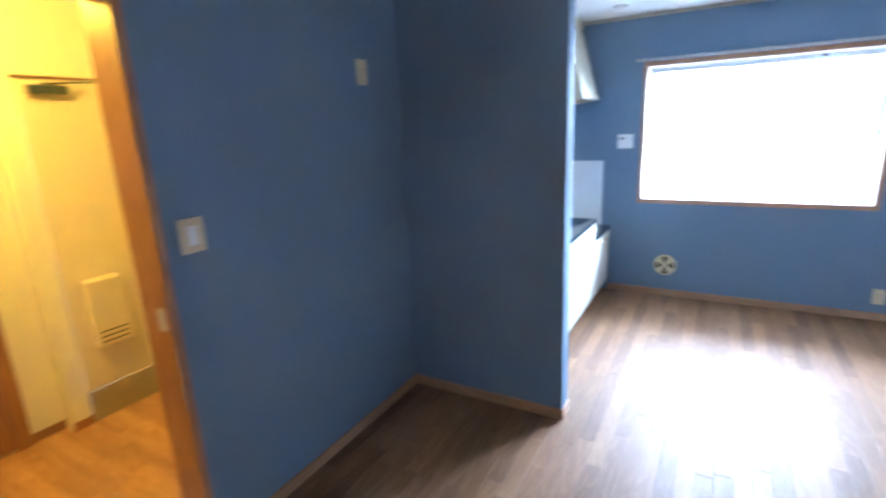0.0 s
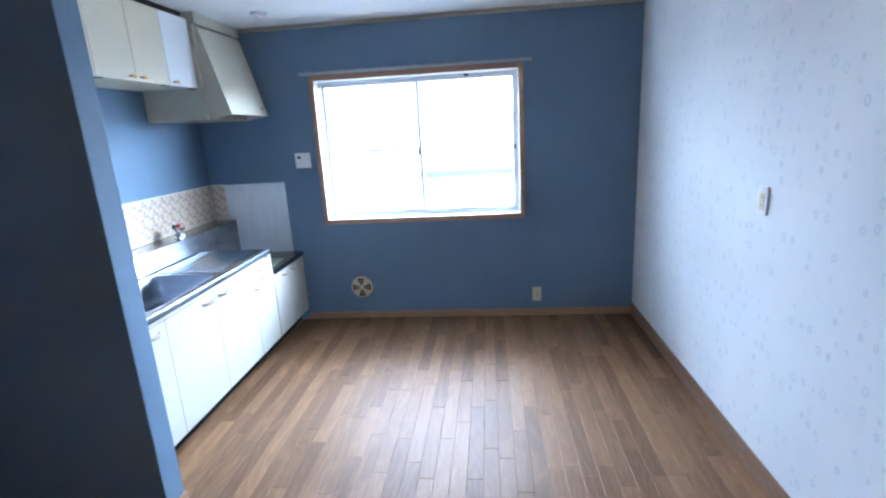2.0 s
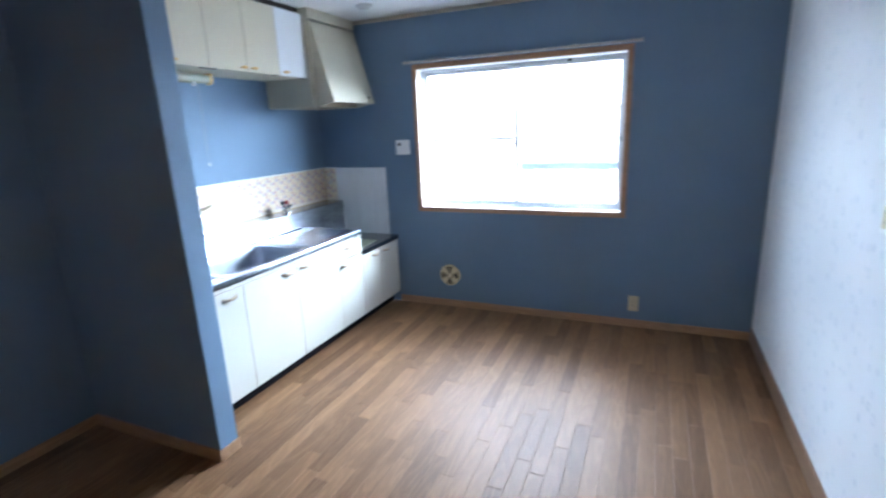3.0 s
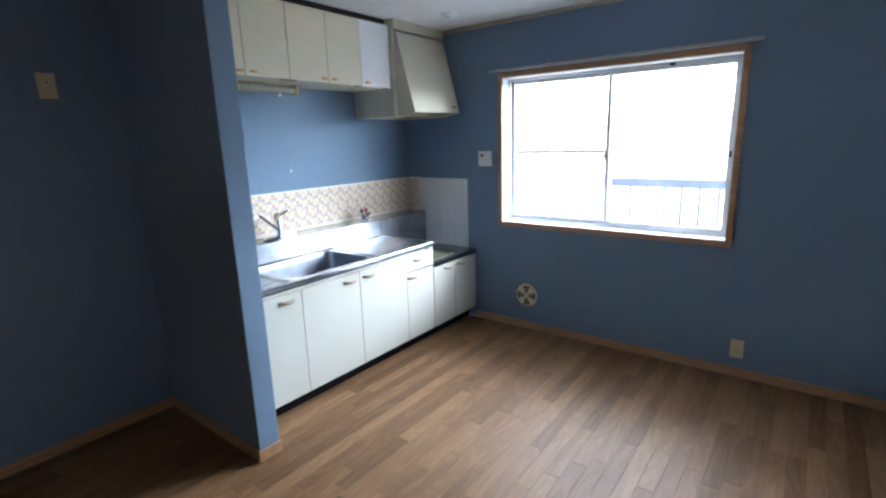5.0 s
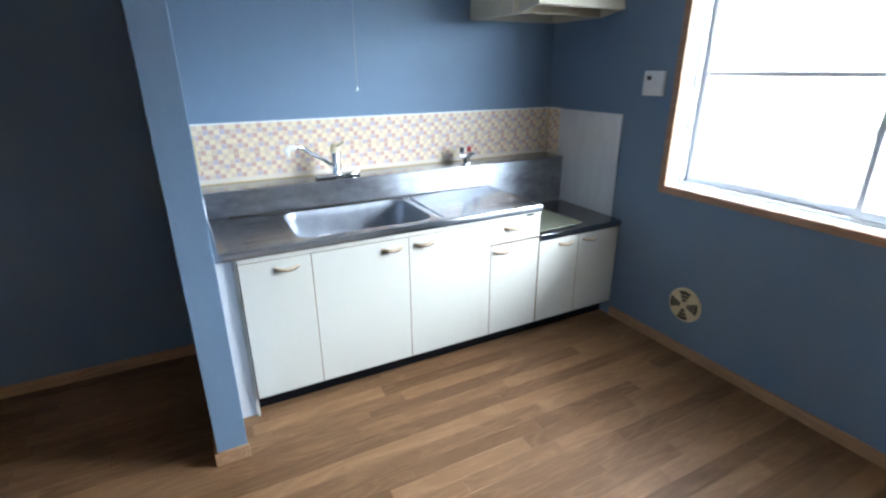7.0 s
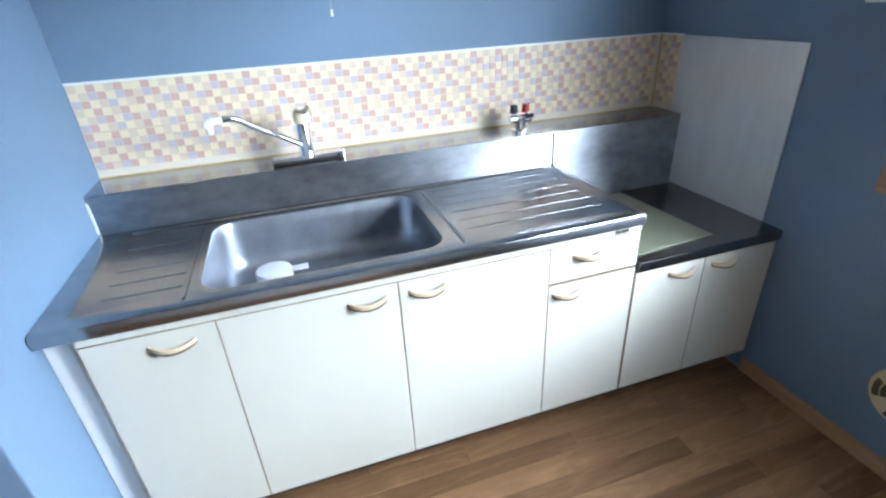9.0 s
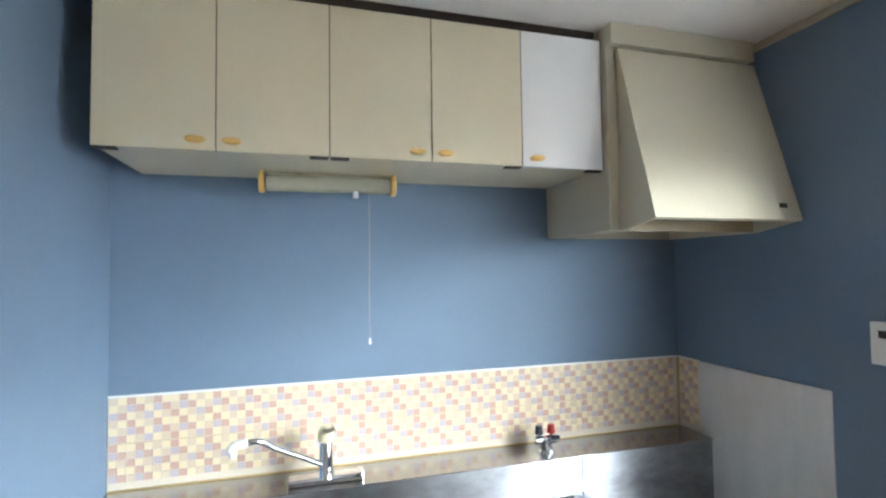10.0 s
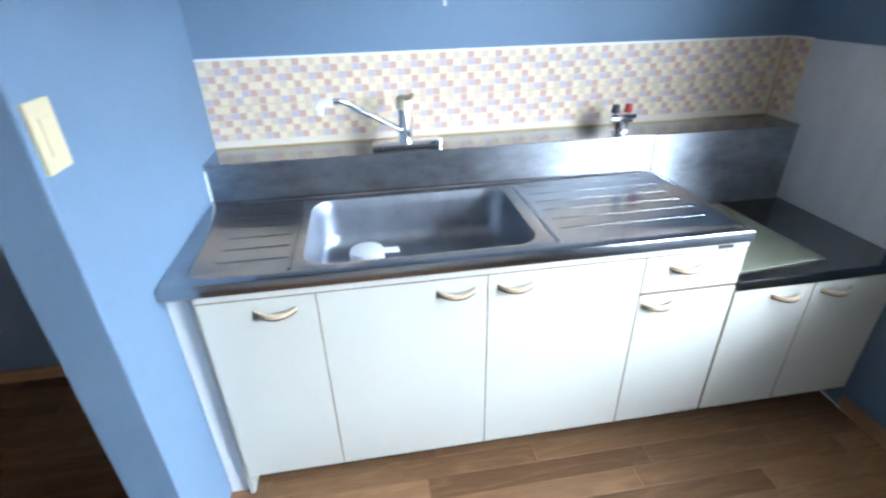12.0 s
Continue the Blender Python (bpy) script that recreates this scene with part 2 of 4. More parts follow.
KICK_PLATE = plain("entrance_kick_plate", (0.40, 0.35, 0.27), 0.45, 0.3)
CONCRETE = plain("concrete", (0.38, 0.37, 0.35), 0.85, vary=0.2, grain=40, relief=0.2)
SIDING = plain("house_render", (0.52, 0.51, 0.48), 0.8, vary=0.08, grain=30, relief=0.1)
ROOFING = plain("roof_metal", (0.34, 0.36, 0.40), 0.6, vary=0.15)
FAR_GLASS = plain("far_window_glass", (0.16, 0.165, 0.175), 0.3)
EARTH = plain("gravel_ground", (0.24, 0.23, 0.20), 0.9, vary=0.25, grain=8, relief=0.3)
PAPER = plain("paper_white", (0.78, 0.76, 0.70), 0.7, vary=0.04)
LAMP_GLOW, _nt, _s = nodes_of("lamp_dome_glow")
_s.inputs["Emission Color"].default_value, _s.inputs["Emission Strength"].default_value = (1.0, 0.56, 0.12, 1), 0.5


# ---- mesh helpers ----
def box(bm, x0, x1, y0, y1, z0, z1, bevel=0.0, steps=2):
    """A box added to bm; with rounded edges where bevel is given."""
    m = Matrix.LocRotScale(((x0 + x1) / 2, (y0 + y1) / 2, (z0 + z1) / 2), None, (x1 - x0, y1 - y0, z1 - z0))
    vs = bmesh.ops.create_cube(bm, size=1, matrix=m)["verts"]
    if bevel:
        bmesh.ops.bevel(bm, geom=list({e for v in vs for e in v.link_edges}), offset=bevel, segments=steps, profile=0.5, affect="EDGES")
    return bm


def boxed(*sizes, bevel=0.0):
    bm = bmesh.new()
    for s in sizes:
        box(bm, *s, bevel=bevel)
    return bm


def tube(bm, a, b, r0, r1=None, n=16, caps=True):
    """A round bar from a to b."""
    a, b = Vector(a), Vector(b)
    m = Matrix.Translation((a + b) / 2) @ (b - a).to_track_quat("Z", "Y").to_matrix().to_4x4()
    bmesh.ops.create_cone(bm, cap_ends=caps, segments=n, radius1=r0, radius2=r0 if r1 is None else r1, depth=(b - a).length, matrix=m)
    return bm


def sweep(bm, points, r, n=12):
    """A bent round bar through the points."""
    pts, rings = [Vector(p) for p in points], []
    for i, p in enumerate(pts):
        way = (pts[min(i + 1, len(pts) - 1)] - pts[max(i - 1, 0)]).normalized()
        q = way.to_track_quat("Z", "Y")
        rings.append([bm.verts.new(p + q @ Vector((r * math.cos(2 * math.pi * k / n), r * math.sin(2 * math.pi * k / n), 0))) for k in range(n)])
    for a, b in zip(rings, rings[1:]):
        for k in range(n):
            bm.faces.new((a[k], a[(k + 1) % n], b[(k + 1) % n], b[k]))
    bm.faces.new(rings[0][::-1]), bm.faces.new(rings[-1])
    return bm


def rounded(x0, x1, y0, y1, z, r, n=6):
    """A loop of points round a rectangle with round corners."""
    out = []
    for cx, cy, a0 in ((x1 - r, y1 - r, 0), (x0 + r, y1 - r, 90), (x0 + r, y0 + r, 180), (x1 - r, y0 + r, 270)):
        for k in range(n + 1):
            a = radians(a0 + 90 * k / n)
            out.append((cx + r * math.cos(a), cy + r * math.sin(a), z))
    return out


def loft(bm, loops, cap_first=False, cap_last=False):
    rings = [[bm.verts.new(p) for p in loop] for loop in loops]
    n = len(rings[0])
    for a, b in zip(rings, rings[1:]):
        for k in range(n):
            bm.faces.new((a[k], a[(k + 1) % n], b[(k + 1) % n], b[k]))
    if cap_first:
        bm.faces.new(rings[0][::-1])
    if cap_last:
        bm.faces.new(rings[-1])
    return bm


def prism(bm, outline, axis, lo, hi):
    """An outline in the plane across axis, drawn out from lo to hi."""
    def at(p, d):
        return {"y": (p[0], d, p[1]), "x": (d, p[0], p[1]), "z": (p[0], p[1], d)}[axis]
    a, b = [bm.verts.new(at(p, lo)) for p in outline], [bm.verts.new(at(p, hi)) for p in outline]
    n = len(a)
    bm.faces.new(a), bm.faces.new(b[::-1])
    for k in range(n):
        bm.faces.new((a[k], b[k], b[(k + 1) % n], a[(k + 1) % n]))
    return bm


def mesh_of(name, bm, material, smooth=False):
    bmesh.ops.recalc_face_normals(bm, faces=bm.faces)
    data = bpy.data.meshes.new(name)
    bm.to_mesh(data)
    bm.free()
    data.materials.append(material)
    if smooth:
        for p in data.polygons:
            p.use_smooth = True
        data.set_sharp_from_angle(angle=radians(40))
    return data


def part(name, bm, material, parent, label="", smooth=False):
    ob = new(name, mesh_of(name, bm, material, smooth))
    ob.parent = parent
    return tagged(ob, label)


def thing(name, label, category, group="", at=(0, 0, 0)):
    ob = new(name)
    ob.empty_display_size = 0.05
    ob.location = at
    return tagged(ob, label, category, group)


def solid(name, bm, material, label, category, group="", smooth=False):
    return tagged(new(name, mesh_of(name, bm, material, smooth)), label, category, group)


def setting(name, bm, material, label="", category=""):
    return tagged(new(name, mesh_of(name, bm, material)), label, category, kind="structure")


# ---- the room ----
EAST, NORTH, SOUTH, TOP = 3.52, 5.0, -0.5, 2.43
WALL = 0.14
DOOR_Y0, DOOR_Y1, DOOR_Z = 0.36, 1.236, 2.03
WIN_X0, WIN_X1, WIN_Z0, WIN_Z1 = 0.990, 2.622, 0.878, 2.018
PART_X, PART_Y0, PART_Y1 = 0.945, 2.695, 2.808

setting("wall_west", boxed((-WALL, 0, SOUTH, DOOR_Y0, 0, TOP), (-WALL, 0, DOOR_Y1, NORTH, 0, TOP), (-WALL, 0, DOOR_Y0, DOOR_Y1, DOOR_Z, TOP)), BLUE,
        "wall with blue woven-look wallpaper and a doorway", "wall")
setting("wall_north", boxed((-WALL, WIN_X0, NORTH, NORTH + WALL, 0, TOP), (WIN_X1, EAST + WALL, NORTH, NORTH + WALL, 0, TOP),
                            (WIN_X0, WIN_X1, NORTH, NORTH + WALL, 0, WIN_Z0), (WIN_X0, WIN_X1, NORTH, NORTH + WALL, WIN_Z1, TOP)), BLUE,
        "blue papered wall with a wide sliding window", "wall")
setting("wall_east", boxed((EAST, EAST + WALL, SOUTH, NORTH, 0, TOP)), DOTTED, "white wallpaper with small pale blue rings", "wall")
setting("wall_south", boxed((-WALL, EAST + WALL, SOUTH - WALL, SOUTH, 0, TOP)), DOTTED, "plain white papered wall", "wall")
setting("wall_partition", boxed((0, PART_X, PART_Y0, PART_Y1, 0, TOP), bevel=0.004), BLUE, "short blue papered partition beside the kitchen", "wall")
setting("ceiling", boxed((-WALL, EAST + WALL, SOUTH - WALL, NORTH + WALL, TOP, TOP + 0.12)), CEILING, "off-white papered ceiling", "ceiling")
floor = setting("floor", boxed((0, EAST, SOUTH, NORTH, -0.06, -0.004)), SCREED, "brown timber-look plank floor with a soft sheen", "floor")

# skirting and cornice
setting("baseboard_north", boxed((0.735, EAST, NORTH - 0.010, NORTH, 0, 0.060), bevel=0.002), TRIM, "light brown wooden skirting", "baseboard")
setting("baseboard_west", boxed((0, 0.010, DOOR_Y1 + 0.014, PART_Y0, 0, 0.060), bevel=0.002), TRIM_Y, "light brown wooden skirting", "baseboard")
setting("baseboard_partition", boxed((0.010, PART_X + 0.010, PART_Y0 - 0.010, PART_Y0, 0, 0.060), (PART_X, PART_X + 0.010, PART_Y0, PART_Y1 + 0.006, 0, 0.060), bevel=0.002), TRIM,
        "light brown wooden skirting round the partition", "baseboard")
setting("baseboard_east", boxed((EAST - 0.010, EAST, SOUTH, NORTH - 0.010, 0, 0.098), bevel=0.002), DARK_TRIM, "dark brown wooden skirting", "baseboard")
setting("cornice_north", boxed((0.0, EAST, NORTH - 0.016, NORTH, TOP - 0.030, TOP - 0.014), (0.0, EAST, NORTH - 0.008, NORTH, TOP - 0.014, TOP), bevel=0.002), CORNICE,
        "slim cream ceiling moulding", "trim")
setting("cornice_east", boxed((EAST - 0.016, EAST, SOUTH, NORTH - 0.017, TOP - 0.030, TOP - 0.014), bevel=0.002), CORNICE, "slim cream ceiling moulding", "trim")


# ---- window ----
def rect_frame(bm, x0, x1, z0, z1, y0, y1, w, bevel=0.002):
    """Four bars round an opening, butted end to end."""
    box(bm, x0, x0 + w, y0, y1, z0, z1, bevel), box(bm, x1 - w, x1, y0, y1, z0, z1, bevel)
    box(bm, x0 + w, x1 - w, y0, y1, z0, z0 + w, bevel), box(bm, x0 + w, x1 - w, y0, y1, z1 - w, z1, bevel)
    return bm


window = tagged(new("window_1"), "two-pane aluminium sliding window in a brown wooden frame", "window", kind="structure")
part("window_frame", rect_frame(bmesh.new(), WIN_X0 - 0.026, WIN_X1 + 0.026, WIN_Z0 - 0.028, WIN_Z1 + 0.030, NORTH - 0.014, NORTH, 0.038), WINDOW_WOOD, window, "brown wooden window casing")
part("window_lining", rect_frame(bmesh.new(), WIN_X0, WIN_X1, WIN_Z0, WIN_Z1, NORTH, NORTH + 0.085, 0.014, 0), NEW_WHITE, window, "white window lining")
part("window_track", rect_frame(bmesh.new(), WIN_X0 + 0.002, WIN_X1 - 0.002, WIN_Z0 + 0.002, WIN_Z1 - 0.002, NORTH + 0.087, NORTH + 0.155, 0.026), ALUMINIUM, window, "grey aluminium track frame")


def sash(x0, x1, y, pane_material, mid_rail):
    z0, z1 = WIN_Z0 + 0.028, WIN_Z1 - 0.028
    s = bmesh.new()
    w = 0.027
    box(s, x0, x0 + w, y - 0.012, y + 0.012, z0, z1, 0.002), box(s, x1 - w, x1, y - 0.012, y + 0.012, z0, z1, 0.002)
    box(s, x0 + w, x1 - w, y - 0.012, y + 0.012, z0, z0 + 0.034, 0.002), box(s, x0 + w, x1 - w, y - 0.012, y + 0.012, z1 - 0.030, z1, 0.002)
    ob = part("sash", s, ALUMINIUM, window)
    if mid_rail:
        part("mid_rail", boxed((x0 + w, x1 - w, y - 0.010, y + 0.010, mid_rail - 0.010, mid_rail + 0.010), bevel=0.002), ALUMINIUM, ob)
    pane = part("pane", boxed((x0 + w, x1 - w, y - 0.002, y + 0.002, z0 + 0.034, z1 - 0.030)), pane_material, ob)
    pane.visible_shadow = False
    return ob


left_sash = sash(WIN_X0 + 0.028, 1.830, NORTH + 0.137, FROSTED, 1.442)
right_sash = sash(1.797, WIN_X1 - 0.028, NORTH + 0.107, GLASS, 0)
part("crescent_lock", tube(boxed((1.792, 1.806, NORTH + 0.075, NORTH + 0.0949, 1.385, 1.445), bevel=0.003), (1.80, NORTH + 0.078, 1.41), (1.80, NORTH + 0.063, 1.41), 0.012), STEEL_DULL, right_sash, "small metal crescent latch")
part("finger_pull", boxed((2.573, 2.587, NORTH + 0.084, NORTH + 0.0949, 1.40, 1.44), bevel=0.002), SLOT, right_sash)
part("maker_tag", boxed((2.19, 2.225, NORTH + 0.0855, NORTH + 0.087, 1.980, 1.998)), SLOT, window, "small dark tag")

curtain_rail = thing("curtain_rail", "slim off-white metal curtain rail above the window", "curtain rail", at=(1.8, NORTH, 2.07))
curtain_rail.location = (0, 0, 0)
part("rail", boxed((0.925, 2.690, NORTH - 0.058, NORTH - 0.038, 2.051, 2.069), bevel=0.003), RAIL_METAL, curtain_rail)
for bx in (0.97, 1.40, 1.83, 2.26, 2.64):
    part("bracket", boxed((bx - 0.010, bx + 0.010, NORTH - 0.048, NORTH, 2.0695, 2.075), (bx - 0.012, bx + 0.012, NORTH - 0.003, NORTH, 2.0605, 2.0692)), RAIL_METAL, curtain_rail)
for bx in (0.918, 2.697):
    part("end_cap", boxed((bx - 0.008, bx + 0.008, NORTH - 0.061, NORTH - 0.035, 2.048, 2.072), bevel=0.004), RAIL_METAL, curtain_rail)

# ---- doorway to the hall ----
door_frame = tagged(new("door_1"), "orange-brown wooden door frame, open to the hall", "door", kind="structure")
part("jamb", boxed((-WALL - 0.010, 0.012, DOOR_Y1 - 0.018, DOOR_Y1 + 0.014, 0, DOOR_Z + 0.014), bevel=0.003), CASING, door_frame)
part("jamb", boxed((-WALL - 0.010, 0.012, DOOR_Y0 - 0.014, DOOR_Y0 + 0.018, 0, DOOR_Z + 0.014), bevel=0.003), CASING, door_frame)
part("head", boxed((-WALL - 0.010, 0.012, DOOR_Y0 + 0.018, DOOR_Y1 - 0.018, DOOR_Z - 0.018, DOOR_Z + 0.014), bevel=0.003), CASING, door_frame)
part("strike_plate", boxed((-0.055, -0.015, DOOR_Y1 - 0.0210, DOOR_Y1 - 0.018, 0.95, 1.03), bevel=0.0008), ALUMINIUM, door_frame, "bright metal strike plate")

# ---- hall beyond the doorway ----
HALL_X = -1.47
setting("hall_wall_west", boxed((HALL_X - 0.22, HALL_X - 0.11, -0.6, 1.40, 0, 2.4)), YELLOW_WALL, "pale hall wall in warm lamp light", "wall")
setting("hall_wall_pier", boxed((HALL_X - 0.22, HALL_X - 0.01, 1.40, 1.50, 0, 2.4)), YELLOW_WALL, "pale wall edge beside the entrance door", "wall")
setting("hall_wall_over_door", boxed((HALL_X - 0.22, HALL_X - 0.01, 1.50, 2.40, 1.93, 2.4)), YELLOW_WALL, "pale wall above the entrance door", "wall")
setting("hall_wall_north", boxed((HALL_X - 0.22, -WALL, 2.40, 2.50, 0, 2.4)), YELLOW_WALL, "pale hall wall", "wall")
setting("hall_wall_south", boxed((HALL_X - 0.22, -WALL, -0.7, -0.6, 0, 2.4)), YELLOW_WALL, "pale hall wall", "wall")
setting("hall_ceiling", boxed((HALL_X - 0.22, -WALL, -0.7, 2.50, 2.4, 2.5)), CEILING, "pale hall ceiling", "ceiling")
hall_floor = setting("hall_floor", boxed((HALL_X - 0.22, 0, -0.7, 2.50, -0.06, -0.004)), SCREED, "orange wooden hall floor", "floor")
setting("hall_baseboard", boxed((HALL_X - 0.11, HALL_X - 0.10, 1.237, 1.40, 0, 0.05), (HALL_X - 0.01, HALL_X, 1.40, 1.50, 0, 0.05)), CASING, "brown wooden skirting in the hall", "baseboard")

entrance = thing("entrance_door", "painted steel entrance door with a letter box", "door")
part("leaf", boxed((HALL_X - 0.045, HALL_X - 0.005, 1.505, 2.395, 0.19, 1.915), bevel=0.003), STEEL_DOOR, entrance)
part("kick_plate", boxed((HALL_X - 0.045, HALL_X - 0.003, 1.505, 2.395, 0.0, 0.186), bevel=0.002), KICK_PLATE, entrance, "dull brown kick plate")
part("head_rail", boxed((HALL_X - 0.045, HALL_X + 0.004, 1.505, 2.395, 1.915, 1.93)), EDGE_BROWN, entrance)
letter_box = part("letter_box", boxed((HALL_X - 0.005, HALL_X + 0.075, 1.580, 1.765, 0.45, 0.84), bevel=0.008), STEEL_DOOR, entrance, "raised letter box with slots")
for k in range(3):
    part("slot", boxed((HALL_X + 0.0745, HALL_X + 0.076, 1.60, 1.745, 0.475 + 0.03 * k, 0.483 + 0.03 * k)), SLOT, letter_box)
closer = part("door_closer", boxed((HALL_X - 0.005, HALL_X + 0.05, 1.54, 1.72, 1.835, 1.885), bevel=0.006), STEEL_DULL, entrance, "metal door closer")
part("closer_arm", sweep(bmesh.new(), [(HALL_X + 0.03, 1.60, 1.89), (HALL_X + 0.12, 1.80, 1.90), (HALL_X + 0.02, 1.98, 1.912)], 0.008, 8), STEEL_DULL, closer)

side_door = thing("hall_side_door", "brown wooden inner door beside the entrance", "door")
part("leaf", boxed((HALL_X - 0.105, HALL_X - 0.095, 0.45, 1.165, 0.01, 1.86), bevel=0.002), CASING, side_door)
part("frame", boxed((HALL_X - 0.108, HALL_X - 0.080, 1.165, 1.235, 0, 1.92), (HALL_X - 0.108, HALL_X - 0.080, 0.45, 1.165, 1.865, 1.92), bevel=0.002), CASING, side_door)

hall_lamp = thing("hall_ceiling_lamp", "round glowing hall ceiling lamp", "ceiling lamp")
dome = bmesh.new()
loft(dome, [[(-0.75 + r * math.cos(2 * math.pi * k / 24), 0.95 + r * math.sin(2 * math.pi * k / 24), z) for k in range(24)] for r, z in ((0.12, 2.385), (0.118, 2.36), (0.10, 2.335), (0.06, 2.32), (0.01, 2.315))], cap_last=True)
part("dome", dome, LAMP_GLOW, hall_lamp, smooth=True)
part("base", tube(bmesh.new(), (-0.75, 0.95, 2.385), (-0.75, 0.95, 2.40), 0.13, n=24), WHITE_PLASTIC, hall_lamp)
solid("paper_flyer", boxed((-0.99, -0.80, 0.86, 0.965, 0.001, 0.0035)), PAPER, "pale paper lying on the hall floor", "paper")


# ---- wall fittings ----
def wall_plate(name, label, category, axis, at, u, z, w, h, deep=0.008, material=PLATE, inner=None):
    """A small plate on a wall: axis is the way that it faces ('+x', '-x', '+y', '-y')."""
    def slab(u0, u1, z0, z1, d0, d1):
        lo, hi = (at + d0, at + d1) if axis[0] == "+" else (at - d1, at - d0)
        return (lo, hi, u0, u1, z0, z1) if axis[1] == "x" else (u0, u1, lo, hi, z0, z1)
    ob = thing(name, label, category)
    part("plate", boxed(slab(u - w / 2, u + w / 2, z - h / 2, z + h / 2, 0, deep), bevel=0.002), material, ob)
    for kind, du, dz, iw, ih, d, m in inner or ():
        part(kind, boxed(slab(u + du - iw / 2, u + du + iw / 2, z + dz - ih / 2, z + dz + ih / 2, deep, deep + d), bevel=min(0.001, d / 3)), m, ob)
    return ob


wall_plate("wall_outlet", "ivory plastic wall outlet low on the blue wall", "outlet", "-y", NORTH, 2.737, 0.190, 0.074, 0.120,
           inner=[("socket_face", 0, 0, 0.028, 0.066, 0.002, PLATE), ("slot", -0.006, 0.016, 0.003, 0.010, 0.0024, SLOT), ("slot", 0.006, 0.016, 0.003, 0.010, 0.0024, SLOT),
                  ("slot", -0.006, -0.016, 0.003, 0.010, 0.0024, SLOT), ("slot", 0.006, -0.016, 0.003, 0.010, 0.0024, SLOT)])
wall_plate("blank_plate", "ivory blank plate high on the dark blue wall", "wall plate", "+x", 0.0, 2.370, 1.870, 0.074, 0.120,
           inner=[("socket_face", 0, 0, 0.028, 0.066, 0.002, PLATE), ("slot", 0, 0.014, 0.012, 0.006, 0.0024, SLOT)])
wall_plate("light_switch", "ivory light switch beside the doorway", "light switch", "+x", 0.0, 1.350, 1.262, 0.090, 0.122,
           inner=[("rocker", 0, 0.0, 0.036, 0.066, 0.004, WHITE_PLASTIC), ("indicator", 0.010, 0.02, 0.004, 0.003, 0.005, SLOT)])
wall_plate("dimmer_switch", "white switch box on the patterned wall", "light switch", "-x", EAST, 3.207, 1.226, 0.070, 0.118, 0.011, WHITE_PLASTIC,
           inner=[("rocker", 0, -0.004, 0.030, 0.072, 0.003, PLATE), ("slot", 0, 0.014, 0.010, 0.005, 0.0036, SLOT), ("slot", 0, -0.020, 0.010, 0.005, 0.0036, SLOT)])
wall_plate("partition_outlet", "ivory plate on the partition beside the counter", "wall plate", "+y", PART_Y1, 0.893, 1.210, 0.074, 0.120,
           inner=[("socket_face", 0, 0, 0.028, 0.066, 0.002, PLATE)])
wall_plate("heater_control", "white water-heater control with a small dark display", "control panel", "-y", NORTH, 0.842, 1.396, 0.126, 0.122, 0.016, WHITE_PLASTIC,
           inner=[("display", -0.028, 0.026, 0.026, 0.022, 0.0015, SLOT), ("button", 0.030, 0.022, 0.030, 0.018, 0.002, WHITE_PLASTIC), ("flap", 0, -0.026, 0.108, 0.052, 0.0015, WHITE_PLASTIC)])

vent = thing("wall_vent", "round ivory wall vent with four louvred openings", "vent")
VX, VZ = 1.232, 0.288
disc = bmesh.new()
loft(disc, [[(VX + r * math.cos(2 * math.pi * k / 40), NORTH - d, VZ + r * math.sin(2 * math.pi * k / 40)) for k in range(40)] for r, d in ((0.094, 0), (0.094, 0.006), (0.088, 0.012), (0.03, 0.015), (0.004, 0.016))], cap_last=True)
part("cover", disc, PLATE, vent, smooth=True)
for k in range(4):
    mid = radians(90 * k + 92)
    for a, b in ((0.020, 0.036), (0.041, 0.057), (0.062, 0.080)):
        wedge = bmesh.new()
        prism(wedge, [(VX + r * math.cos(mid + s), VZ + r * math.sin(mid + s)) for r, s in ((a, -0.40), (b, -0.42), (b, -0.15), (b, 0.15), (b, 0.42), (a, 0.40), (a, 0.13), (a, -0.13))], "y", NORTH - 0.0165, NORTH - 0.010)
        part("louvre", wedge, VENT_DARK, vent)
part("knob", tube(bmesh.new(), (VX, NORTH - 0.014, VZ), (VX, NORTH - 0.024, VZ), 0.014, 0.012), PLATE, vent, smooth=True)

detector = thing("smoke_detector", "round white ceiling detector", "detector")
det = bmesh.new()
loft(det, [[(0.82 + r * math.cos(2 * math.pi * k / 32), 4.565 + r * math.sin(2 * math.pi * k / 32), TOP - d) for k in range(32)] for r, d in ((0.058, 0), (0.058, 0.014), (0.050, 0.022), (0.036, 0.026), (0.034, 0.038), (0.01, 0.042))], cap_last=True)
part("body", det, WHITE_PLASTIC, detector, smooth=True)
part("lens", tube(bmesh.new(), (0.85, 4.565, TOP - 0.026), (0.85, 4.565, TOP - 0.030), 0.004), SLOT, detector)


# ---- kitchen ----
LEDGE_X, LEDGE_Z = 0.185, 0.926
FRONT = 0.735
SINK_Y0, SINK_Y1 = 2.885, 4.395


